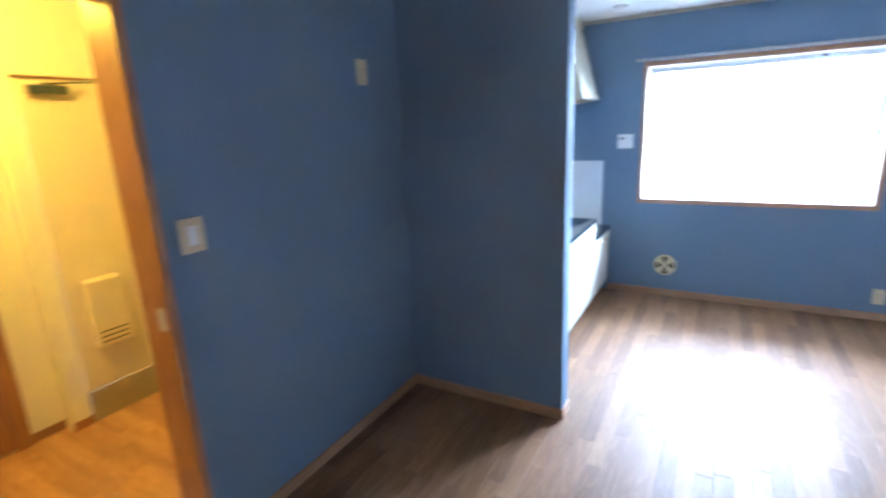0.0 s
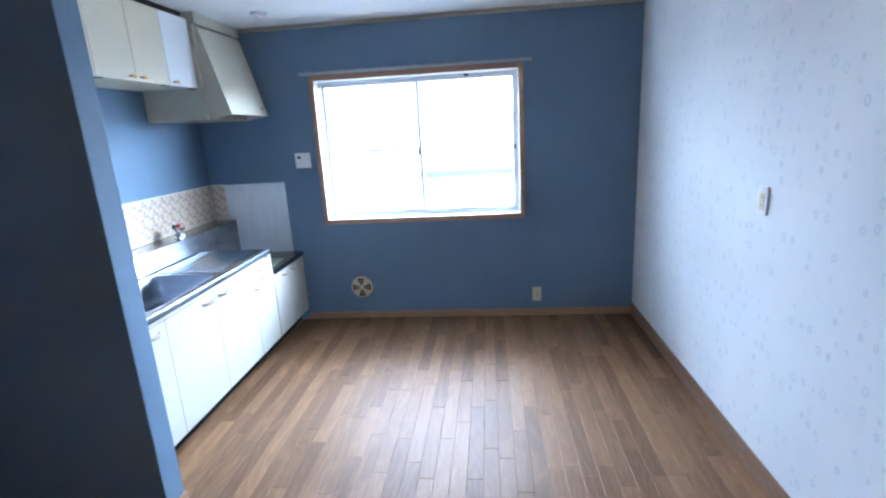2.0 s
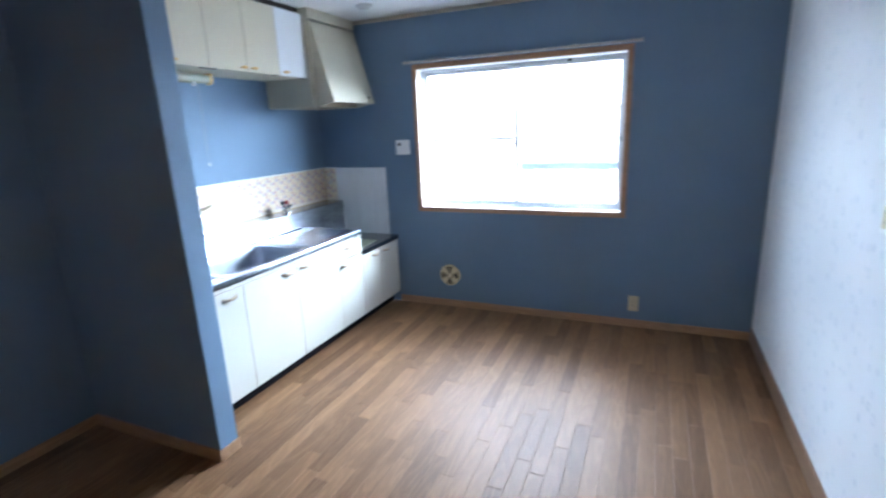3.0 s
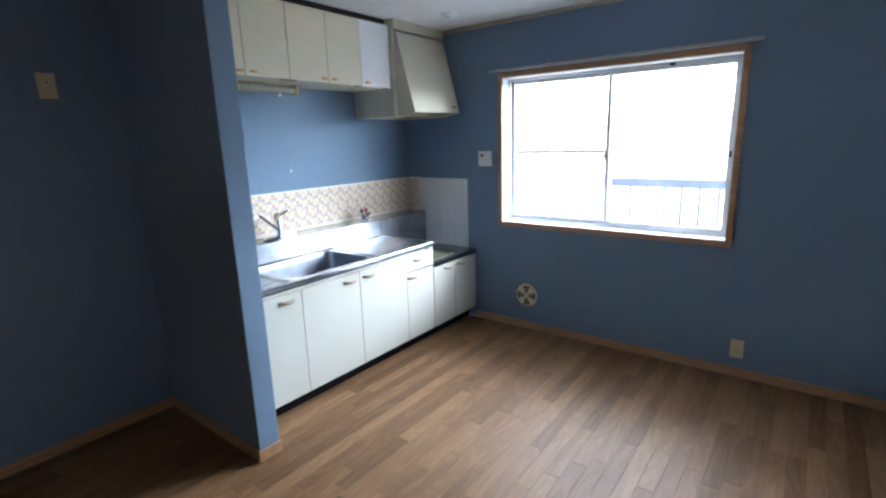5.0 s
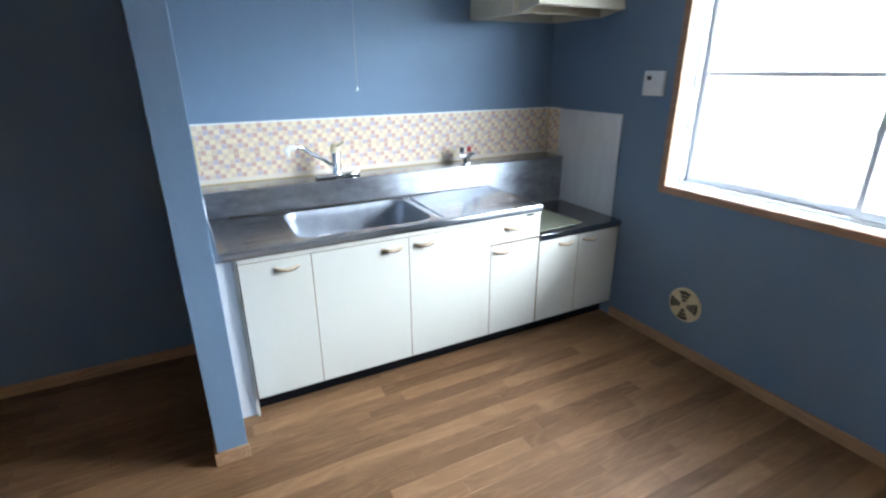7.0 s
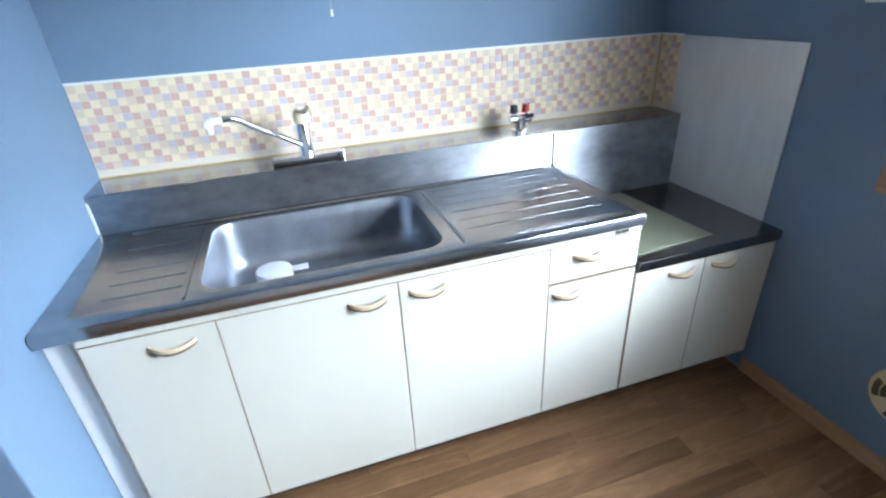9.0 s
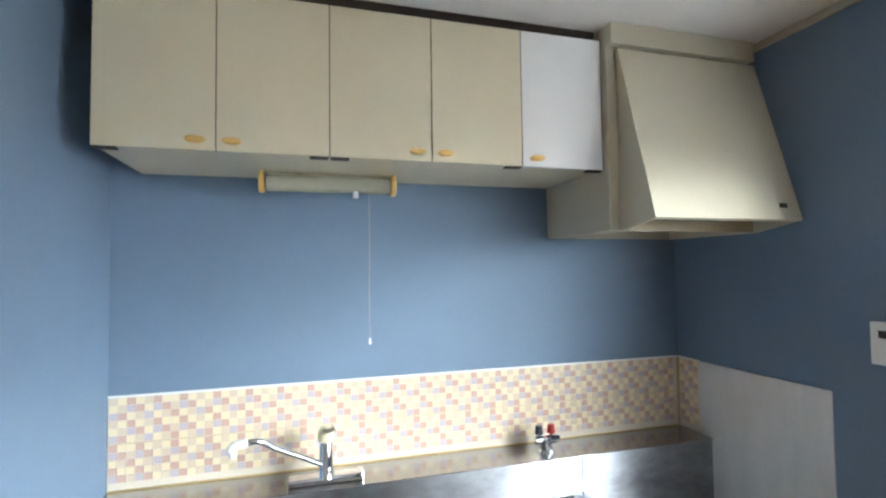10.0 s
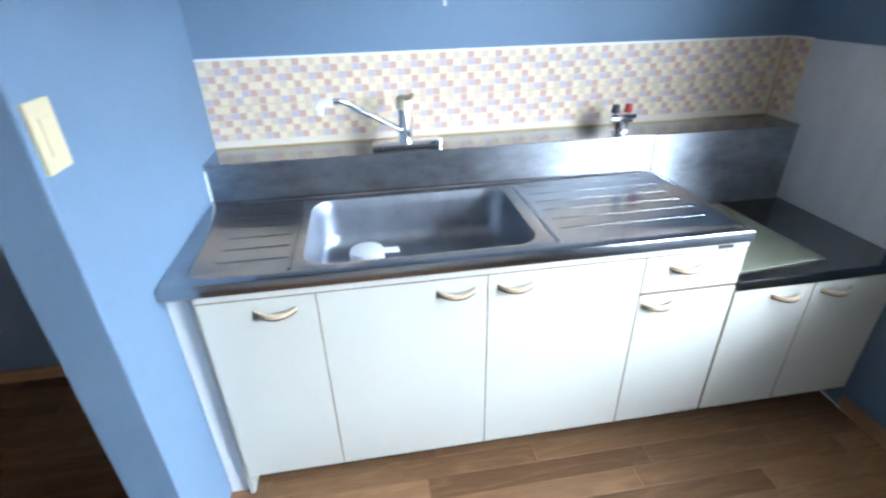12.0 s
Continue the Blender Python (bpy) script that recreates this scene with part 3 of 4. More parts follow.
def bow_handle(parent, y, z, x=FRONT, length=0.105):
    """A shallow bow pull that stands off the door."""
    for name, m, dz, h in (("handle", HANDLE, 0.0, 0.010), ("handle_edge", HANDLE_EDGE, -0.0078, 0.0056)):
        bm, rows, n = bmesh.new(), [], 14
        for k in range(n + 1):
            s = k / n
            out = 0.026 * math.sin(math.pi * s) ** 0.7
            thick = 0.005 + 0.003 * math.sin(math.pi * s)
            yy, zz = y - length / 2 + length * s, z + dz - 0.006 * math.sin(math.pi * s)
            rows.append([bm.verts.new((x + out - thick * (0.3 if k in (0, n) else 1), yy, zz - h / 2)), bm.verts.new((x + out + 0.002, yy, zz - h / 2)),
                         bm.verts.new((x + out + 0.002, yy, zz + h / 2)), bm.verts.new((x + out - thick * (0.3 if k in (0, n) else 1), yy, zz + h / 2))])
        for a, b in zip(rows, rows[1:]):
            for k in range(4):
                bm.faces.new((a[k], a[(k + 1) % 4], b[(k + 1) % 4], b[k]))
        bm.faces.new(rows[0][::-1]), bm.faces.new(rows[-1])
        part(name, bm, m, parent, "cream bow handle" if name == "handle" else "brown underside", smooth=True)


def front(parent, name, y0, y1, z0, z1, handle_y, handle_z, material=CREAM):
    ob = part(name, boxed((FRONT - 0.018, FRONT, y0 + 0.0020, y1 - 0.0020, z0, z1), bevel=0.0012), material, parent)
    for edge in (y0 + 0.0006, y1 - 0.0019):
        part("edge_band", boxed((FRONT - 0.0175, FRONT - 0.0006, edge, edge + 0.0013, z0, z1)), EDGE_TAN, ob, "tan edge banding")
    part("top_edge", boxed((FRONT - 0.0175, FRONT - 0.0004, y0 + 0.0020, y1 - 0.0020, z1 + 0.0001, z1 + 0.0016)), EDGE_TAN, ob, "tan top edge")
    bow_handle(ob, handle_y, handle_z)
    return ob


sink_unit = thing("sink_cabinet", "cream melamine sink cabinet with four doors and a drawer", "kitchen cabinet")
# body and rail coloured dark so the gaps between fronts read as shade
part("body", boxed((0.02, FRONT - 0.020, SINK_Y0, SINK_Y1, 0.10, 0.600)), DARK_GAP, sink_unit)
part("front_rail", boxed((FRONT - 0.032, FRONT - 0.020, SINK_Y0, SINK_Y1, 0.600, 0.744)), DARK_GAP, sink_unit)
part("kick_board", boxed((FRONT - 0.095, FRONT - 0.080, SINK_Y0, SINK_Y1, 0, 0.10)), KICK, sink_unit, "black recessed kick board")
part("side_panel", boxed((0.02, FRONT - 0.019, SINK_Y0 - 0.016, SINK_Y0 - 0.001, 0, 0.762)), CREAM, sink_unit)
part("side_panel", boxed((0.19, FRONT - 0.019, SINK_Y1 - 0.015, SINK_Y1 + 0.001, 0.10, 0.762)), CREAM, sink_unit)
part("apron", boxed((FRONT - 0.030, FRONT - 0.001, SINK_Y0, SINK_Y1 + 0.002, 0.744, 0.764), bevel=0.001), CREAM, sink_unit, "cream apron strip under the worktop")
part("maker_plate", boxed((FRONT - 0.002, FRONT, 4.300, 4.350, 0.748, 0.759)), SLOT, sink_unit, "small dark plate")
front(sink_unit, "door", 2.885, 3.178, 0.102, 0.741, 3.075, 0.705)
front(sink_unit, "door", 3.178, 3.630, 0.102, 0.741, 3.545, 0.705)
front(sink_unit, "door", 3.630, 4.085, 0.102, 0.741, 3.710, 0.705)
front(sink_unit, "door", 4.085, 4.395, 0.102, 0.6150, 4.150, 0.585)
front(sink_unit, "drawer", 4.085, 4.395, 0.624, 0.741, 4.215, 0.705)
solid("filler_strip", boxed((0.60, 0.700, PART_Y1, SINK_Y0 - 0.017, 0, 0.762), bevel=0.002), WHITE_PLASTIC, "white filler strip between partition and cabinet", "filler")

stove_unit = thing("stove_cabinet", "low cream melamine stove cabinet with two doors", "kitchen cabinet")
# body coloured dark here too, for the shade in the door gaps
part("body", boxed((0.02, FRONT - 0.020, SINK_Y1 + 0.004, NORTH - 0.011, 0.10, 0.590)), DARK_GAP, stove_unit)
part("kick_board", boxed((FRONT - 0.095, FRONT - 0.080, SINK_Y1 + 0.004, NORTH - 0.011, 0, 0.10)), KICK, stove_unit, "black recessed kick board")
front(stove_unit, "door", 4.400, 4.678, 0.102, 0.588, 4.585, 0.560)
front(stove_unit, "door", 4.678, 4.985, 0.102, 0.588, 4.760, 0.560)

# sink worktop: raised border, sunk draining boards, pressed basin
worktop = thing("sink_worktop", "worn stainless steel sink worktop with draining boards", "worktop")
WX0, WX1, WY0, WY1, WZ = LEDGE_X + 0.002, 0.742, PART_Y1 + 0.002, 4.402, 0.800
BX0, BX1, BY0, BY1 = 0.245, 0.680, 3.148, 3.795
top = bmesh.new()
loft(top, [rounded(WX0, WX1, WY0, WY1, WZ - 0.034, 0.004), rounded(WX0, WX1, WY0, WY1, WZ - 0.005, 0.004), rounded(WX0 + 0.002, WX1 - 0.002, WY0 + 0.002, WY1 - 0.002, WZ - 0.001, 0.005),
           rounded(WX0 + 0.006, WX1 - 0.006, WY0 + 0.006, WY1 - 0.006, WZ, 0.006), rounded(WX0 + 0.022, WX1 - 0.030, WY0 + 0.070, WY1 - 0.030, WZ, 0.030),
           rounded(WX0 + 0.028, WX1 - 0.036, WY0 + 0.077, WY1 - 0.037, WZ - 0.006, 0.030), rounded(BX0 - 0.022, BX1 + 0.022, BY0 - 0.022, BY1 + 0.022, WZ - 0.006, 0.085),
           rounded(BX0 - 0.010, BX1 + 0.010, BY0 - 0.010, BY1 + 0.010, WZ - 0.004, 0.075), rounded(BX0, BX1, BY0, BY1, WZ - 0.006, 0.070)])
part("top", top, STEEL_DULL, worktop, smooth=True)
basin = bmesh.new()
loft(basin, [rounded(BX0 + i, BX1 - i, BY0 + i, BY1 - i, WZ - d, 0.070) for i, d in ((0.0, 0.006), (0.003, 0.012), (0.006, 0.05), (0.010, 0.125), (0.016, 0.155), (0.030, 0.172), (0.055, 0.180))], cap_last=True)
part("basin", basin, STEEL_BASIN, worktop, "stainless steel basin", smooth=True)
part("drain_ring", tube(bmesh.new(), (0.42, 3.30, WZ - 0.181), (0.42, 3.30, WZ - 0.176), 0.058, n=32), STEEL_DULL, worktop)
for k in range(6):
    gx = 0.265 + 0.068 * k
    part("drain_ridge", tube(bmesh.new(), (gx, 3.875, WZ - 0.0079), (gx, 4.335, WZ - 0.0079), 0.0031, n=8), STEEL_DULL, worktop)
for k in range(5):
    gx = 0.335 + 0.072 * k
    part("drain_ridge", tube(bmesh.new(), (gx, 2.925, WZ - 0.0072), (gx, 3.105, WZ - 0.0072), 0.0030, n=8), STEEL_DULL, worktop)
part("drain_border", boxed((0.25, 0.690, 3.838, 3.848, WZ - 0.008, WZ - 0.003), bevel=0.001), STEEL, worktop)
part("drain_border", boxed((0.25, 0.690, 3.112, 3.120, WZ - 0.008, WZ - 0.003), bevel=0.001), STEEL_DULL, worktop)

stove_top = thing("stove_worktop", "low dark stainless steel stove counter", "worktop")
part("top", boxed((LEDGE_X + 0.002, 0.740, 4.404, NORTH - 0.001, 0.592, 0.628), bevel=0.004), STEEL_DARK, stove_top)
part("side_plate", boxed((LEDGE_X + 0.002, 0.712, 4.4032, 4.4045, 0.629, 0.764)), CREAM, stove_top)

ledge = thing("back_ledge", "stainless steel back ledge behind sink and stove", "ledge")
part("upstand", boxed((0.001, LEDGE_X, PART_Y1 + 0.001, 4.398, 0.601, LEDGE_Z - 0.002), bevel=0.002), STEEL, ledge)
part("upstand", boxed((0.001, LEDGE_X, 4.400, NORTH - 0.001, 0.601, LEDGE_Z - 0.002), bevel=0.002), STEEL, ledge)
part("shelf", boxed((0.001, LEDGE_X + 0.001, PART_Y1 + 0.001, NORTH - 0.001, LEDGE_Z - 0.0019, LEDGE_Z), bevel=0.0006), STEEL_DULL, ledge, "smooth worn steel shelf")
part("end_caulk", boxed((0.178, LEDGE_X + 0.003, PART_Y1 + 0.0004, PART_Y1 + 0.007, 0.801, 0.905), bevel=0.001), WHITE_PLASTIC, ledge, "white caulk")
part("end_caulk", boxed((LEDGE_X + 0.0004, LEDGE_X + 0.005, NORTH - 0.007, NORTH - 0.0052, 0.629, 0.920)), WHITE_PLASTIC, ledge, "white caulk")

splash = thing("splash_panel", "pale grey metal splash panel beside the stove", "panel")
part("sheet", boxed((0.128, 0.650, NORTH - 0.004, NORTH, 0.629, 1.220)), SPLASH_SHEET, splash)
part("edge_trim", boxed((0.650, 0.656, NORTH - 0.0055, NORTH, 0.629, 1.226), bevel=0.001), SPLASH_SHEET, splash)
part("edge_trim", boxed((0.128, 0.650, NORTH - 0.0055, NORTH, 1.220, 1.226), bevel=0.001), SPLASH_SHEET, splash)

board_bm = boxed((-0.235, 0.235, -0.165, 0.165, 0, 0.004), bevel=0.0015)
board = solid("board", board_bm, BOARD, "thin pale green board lying on the stove counter", "board")
board.matrix_world = pose(0.450, 4.575, 0.6285, 0, 0, 4)

# faucet
faucet = thing("faucet", "chrome single-lever kitchen faucet with a swivel spout", "faucet")
FX, FY = 0.125, 3.480
part("base_bar", boxed((FX - 0.024, FX + 0.024, 3.360, 3.598, LEDGE_Z, LEDGE_Z + 0.026), bevel=0.008), CHROME, faucet, smooth=True)
part("base_end", boxed((FX - 0.025, FX + 0.025, 3.586, 3.602, LEDGE_Z - 0.0002, LEDGE_Z + 0.030), bevel=0.004), CHROME, faucet)
fb = bmesh.new()
loft(fb, [[(FX + r * math.cos(2 * math.pi * k / 24), FY + r * math.sin(2 * math.pi * k / 24), z) for k in range(24)] for r, z in ((0.030, 0.945), (0.026, 0.958), (0.024, 0.97), (0.024, 1.055), (0.020, 1.062))], True, True)
part("body", fb, CHROME, faucet, smooth=True)
lever = bmesh.new()
loft(lever, [[(FX + r * math.cos(2 * math.pi * k / 20), FY + r * math.sin(2 * math.pi * k / 20), z) for k in range(20)] for r, z in ((0.025, 1.060), (0.0275, 1.078), (0.024, 1.096), (0.014, 1.106), (0.004, 1.109))], True, True)
part("lever_cap", lever, LEVER, faucet, "yellowed lever cap", smooth=True)
part("lever", sweep(bmesh.new(), [(FX, FY, 1.088), (FX + 0.035, FY + 0.014, 1.100), (FX + 0.085, FY + 0.030, 1.128)], 0.008, 10), LEVER, faucet, "yellowed lever", smooth=True)
part("spout", sweep(bmesh.new(), [(FX + 0.008, FY - 0.008, 0.984), (FX + 0.050, 3.400, 1.036), (FX + 0.090, 3.322, 1.086), (FX + 0.097, 3.308, 1.098), (FX + 0.105, 3.292, 1.109), (FX + 0.112, 3.275, 1.116), (FX + 0.120, 3.245, 1.116)], 0.0095, 14), CHROME, faucet, smooth=True)
head = bmesh.new()
sweep(head, [(FX + 0.119, 3.250, 1.116), (FX + 0.125, 3.225, 1.116), (FX + 0.128, 3.210, 1.110), (FX + 0.130, 3.204, 1.098)], 0.0135, 16)
part("spout_head", head, WHITE_PLASTIC, faucet, "white spout head", smooth=True)
part("nozzle", tube(bmesh.new(), (FX + 0.130, 3.212, 1.102), (FX + 0.130, 3.212, 1.080), 0.012, 0.010), WHITE_PLASTIC, faucet, smooth=True)

valve = thing("double_tap", "small chrome double tap with dark and red knobs", "tap")
TX, TY = 0.120, 4.285
vb = bmesh.new()
loft(vb, [[(TX + r * math.cos(2 * math.pi * k / 20), TY + r * math.sin(2 * math.pi * k / 20), z) for k in range(20)] for r, z in ((0.030, LEDGE_Z), (0.030, 0.934), (0.021, 0.941), (0.021, 0.956), (0.026, 0.964), (0.024, 0.988))], True, True)
part("body", vb, CHROME, valve, smooth=True)
part("cross_bar", tube(bmesh.new(), (TX, TY - 0.042, 0.976), (TX, TY + 0.044, 0.976), 0.016), CHROME, valve, smooth=True)
part("outlet", sweep(bmesh.new(), [(TX, TY, 0.972), (TX + 0.030, TY - 0.004, 0.966), (TX + 0.044, TY - 0.006, 0.952), (TX + 0.046, TY - 0.006, 0.938)], 0.012), CHROME, valve, smooth=True)
for dy, m, word in ((-0.026, TAP_DARK, "dark blue knob"), (0.024, TAP_RED, "red knob")):
    part("stem", tube(bmesh.new(), (TX, TY + dy, 0.98), (TX, TY + dy, 1.002), 0.007), CHROME, valve, smooth=True)
    part("knob", tube(bmesh.new(), (TX, TY + dy, 1.000), (TX, TY + dy, 1.030), 0.016, 0.013, n=14), m, valve, word, smooth=True)
part("lever", sweep(bmesh.new(), [(TX + 0.012, TY + 0.020, 0.985), (TX + 0.028, TY + 0.045, 0.990)], 0.008, 10), TAP_DARK, valve)

cup = thing("plastic_cup", "white plastic cup standing upside down in the sink", "cup")
cb = bmesh.new()
loft(cb, [[(0.458 + r * math.cos(2 * math.pi * k / 28), 3.312 + r * math.sin(2 * math.pi * k / 28), z) for k in range(28)] for r, z in ((0.055, 0.6205), (0.055, 0.630), (0.053, 0.700), (0.051, 0.708), (0.045, 0.711), (0.002, 0.711))], True, True)
part("wall", cb, CUP, cup, smooth=True)
part("tab", boxed((0.448, 0.476, 3.360, 3.412, 0.698, 0.704), bevel=0.001), CUP, cup)


# upper cabinets
UP_X, UP_Z0, UP_Z1 = 0.405, 1.945, 2.385


def knob(parent, y, z):
    bm = bmesh.new()
    loft(bm, [[(UP_X + d, p[0], p[1]) for p in ((y + s * 0.0245 * math.cos(2 * math.pi * k / 20), z + s * 0.0095 * math.sin(2 * math.pi * k / 20)) for k in range(20))] for s, d in ((0.55, 0), (0.60, 0.016), (1.0, 0.022), (1.0, 0.030), (0.7, 0.034))], True, True)
    part("knob", bm, KNOB, parent, "amber oval knob", smooth=True)


def upper_cabinet(label, edges, knobs, materials):
    ob = thing("wall_cabinet", label, "kitchen cabinet", "wall cabinets over the sink")
    y0, y1 = edges[0], edges[-1]
    part("body", boxed((0.0, UP_X - 0.020, y0, y1, UP_Z0 + 0.004, UP_Z1), bevel=0.001), UPPER_CREAM, ob)
    # the shade above the cabinet, drawn as a dark strip
    part("top_gap_strip", boxed((0.0, UP_X - 0.035, y0, y1, UP_Z1, TOP)), DARK_GAP, ob, "strip coloured dark for the shaded gap under the ceiling")
    for a, b, k, m in zip(edges, edges[1:], knobs, materials):
        door = part("door", boxed((UP_X - 0.018, UP_X, a + 0.0018, b - 0.0018, UP_Z0, UP_Z1 - 0.002), bevel=0.001), m, ob, "newer white door" if m is NEW_WHITE else "")
        part("edge_band", boxed((UP_X - 0.0175, UP_X - 0.002, a + 0.0002, a + 0.0017, UP_Z0 + 0.001, UP_Z1 - 0.003)), EDGE_BROWN, door)
        part("edge_band", boxed((UP_X - 0.0175, UP_X - 0.002, b - 0.0017, b - 0.0002, UP_Z0 + 0.001, UP_Z1 - 0.003)), EDGE_BROWN, door)
        knob(door, k, 1.967)
        hinge = b if k < (a + b) / 2 else a
        h0 = hinge - 0.055 if hinge == b else hinge + 0.003
        part("hinge", boxed((UP_X - 0.030, UP_X - 0.004, h0, h0 + 0.052, UP_Z0 - 0.005, UP_Z0 - 0.0005)), SLOT, door, "dark pivot hinge")
    return ob


upper_cabinet("aged cream two-door wall cabinet with amber knobs", [2.895, 3.185, 3.482], [3.140, 3.228], [UPPER_CREAM] * 2)
upper_cabinet("aged cream wall cabinet with one newer white door", [3.482, 3.782, 4.078, 4.370], [3.732, 3.818, 4.118], [UPPER_CREAM, UPPER_CREAM, NEW_WHITE])

# extractor hood
hood = thing("range_hood", "cream painted range hood with a sloping front", "range hood")
HY0, HY1 = 4.412, 4.978
part("side_filler", boxed((0.0, 0.432, 4.374, HY0 - 0.002, 1.742, TOP - 0.075), bevel=0.001), HOOD, hood)
for a, b in ((HY0, HY0 + 0.010), (HY1 - 0.010, HY1)):
    part("side", prism(bmesh.new(), [(0.0, 1.740), (0.43, 1.738), (0.592, 1.766), (0.437, 2.342), (0.0, 2.342)], "y", a, b), HOOD, hood)
part("front_panel", prism(bmesh.new(), [(0.590, 1.764), (0.602, 1.768), (0.444, 2.346), (0.432, 2.342)], "y", HY0 - 0.003, HY1 + 0.003), HOOD, hood, "sloping cream front panel")
part("lower_lip", boxed((0.560, 0.588, HY0 + 0.011, HY1 - 0.011, 1.766, 1.772)), HOOD, hood)
part("inner_tray", prism(bmesh.new(), [(0.012, 1.80), (0.43, 1.815), (0.55, 1.85), (0.55, 1.86), (0.43, 1.825), (0.012, 1.81)], "y", HY0 + 0.011, HY1 - 0.011), HOOD_IN, hood, "greasy beige inner tray")
part("back_rim", boxed((0.0, 0.012, HY0 + 0.011, HY1 - 0.011, 1.742, 2.34)), HOOD, hood)
part("cross_rim", boxed((0.422, 0.432, HY0 + 0.011, HY1 - 0.011, 1.742, 1.812)), HOOD_IN, hood)
part("top_plate", boxed((0.0, 0.43, HY0 + 0.011, HY1 - 0.011, 2.342, 2.352)), SLOT, hood)
part("duct_box", boxed((0.0, 0.452, 4.380, NORTH - 0.024, TOP - 0.072, TOP - 0.0005), bevel=0.002), HOOD, hood, "cream duct cover under the ceiling")
part("maker_plate", prism(bmesh.new(), [(0.5905, 1.808), (0.5925, 1.8085), (0.5885, 1.8235), (0.5865, 1.823)], "y", 4.898, 4.930), SLOT, hood, "small dark plate")

# lamp under the wall cabinets
lamp = thing("tube_lamp", "slim fluorescent tube lamp under the wall cabinets", "lamp")
LX, LZ = 0.130, 1.912
part("backplate", boxed((LX - 0.034, LX - 0.016, 3.292, 3.697, 1.930, 1.9485), bevel=0.002), UPPER_CREAM, lamp)
cover = bmesh.new()
loft(cover, [[(LX + r * math.cos(2 * math.pi * k / 24), y, LZ + r * math.sin(2 * math.pi * k / 24)) for k in range(24)] for r, y in ((0.024, 3.290), (0.028, 3.292), (0.028, 3.698), (0.024, 3.700))], True, True)
part("cover", cover, LAMP_COVER, lamp, "clear yellowed tube cover", smooth=True)
for y0 in (3.268, 3.698):
    cap = bmesh.new()
    loft(cap, [[(LX + r * math.cos(2 * math.pi * k / 24), y0 + d, LZ + r * math.sin(2 * math.pi * k / 24)) for k in range(24)] for r, d in ((0.031, 0.002), (0.034, 0.004), (0.034, 0.018), (0.031, 0.020))], True, True)
    box(cap, LX - 0.030, LX + 0.030, y0 + 0.004, y0 + 0.018, LZ, 1.9485, 0.002)
    part("end_cap", cap, KNOB, lamp, "amber end bracket", smooth=True)
part("starter", tube(bmesh.new(), (LX + 0.010, 3.580, 1.890), (LX + 0.010, 3.580, 1.868), 0.009), WHITE_PLASTIC, lamp, smooth=True)
pull = part("pull_cord", sweep(bmesh.new(), [(LX - 0.01, 3.628, 1.889), (LX - 0.012, 3.629, 1.70), (LX - 0.014, 3.627, 1.55), (LX - 0.014, 3.629, 1.385)], 0.0011, 8), RAIL_METAL, lamp, "white pull cord")
part("cord_weight", tube(bmesh.new(), (LX - 0.014, 3.629, 1.388), (LX - 0.014, 3.629, 1.368), 0.003, 0.0045), WHITE_PLASTIC, pull, smooth=True)

# ---- outside the window ----
setting("ground", boxed((-600, 600, 6.8, 900, -3.3, -3.1)), EARTH, "pale ground outside", "ground")
setting("balcony_slab", boxed((-2.0, 6.0, NORTH + WALL, 6.35, -0.30, -0.12), bevel=0.01), CONCRETE, "concrete balcony slab", "balcony")
# unseen eave, added to keep steep sky light off the floor by the window
setting("eave", boxed((-2.0, 6.0, NORTH + WALL, 5.95, 2.30, 2.42), bevel=0.01), CONCRETE, "unseen pale eave over the window, added to block steep sky light", "eave")
railing = thing("balcony_railing", "grey metal balcony railing with upright bars", "railing")
RY = 6.20
part("top_rail", boxed((-1.5, 3.4, RY - 0.03, RY + 0.03, 1.085, 1.165), bevel=0.008), BRONZE, railing)
part("bottom_rail", boxed((-1.5, 3.4, RY - 0.02, RY + 0.02, 0.640, 0.70), bevel=0.004), BRONZE, railing)
for k in range(33):
    bx = -1.378 + 0.145 * k
    part("bar", boxed((bx - 0.013, bx + 0.013, RY - 0.009, RY + 0.009, 0.70, 1.085)), BRONZE, railing)
for bx in (-1.45, 0.9, 3.25):
    part("post", boxed((bx - 0.025, bx + 0.025, RY - 0.0199, RY + 0.0199, -0.12, 0.640)), BRONZE, railing)

house = thing("neighbour_house", "pale two-storey neighbouring house with a metal roof", "house")
part("wall", boxed((-9.0, 5.5, 14.0, 20.0, -3.1, 2.0)), SIDING, house)
part("roof", prism(bmesh.new(), [(13.4, 1.95), (13.4, 2.08), (17.0, 3.7), (20.6, 2.08), (20.6, 1.95), (17.0, 3.5)], "x", -9.5, 6.0), ROOFING, house)
part("gutter", boxed((-9.5, 6.0, 13.30, 13.42, 1.86, 1.93), bevel=0.02), GUTTER, house)
for wx, w in ((-7.0, 1.6), (-4.2, 1.6), (-1.35, 1.3), (1.3, 1.7), (3.9, 1.1)):
    for wz in (0.35, -2.3):
        win = part("window", rect_frame(bmesh.new(), wx, wx + w, wz, wz + 1.2, 13.95, 14.0, 0.07), BRONZE, house)
        part("shutter_box", boxed((wx - 0.02, wx + w + 0.02, 13.90, 13.949, wz + 1.03, wz + 1.09)), GUTTER, win, "dark shutter slot")
        part("pane", boxed((wx + 0.05, wx + w - 0.05, 13.975, 13.99, wz + 0.05, wz + 1.15)), FAR_GLASS, win)

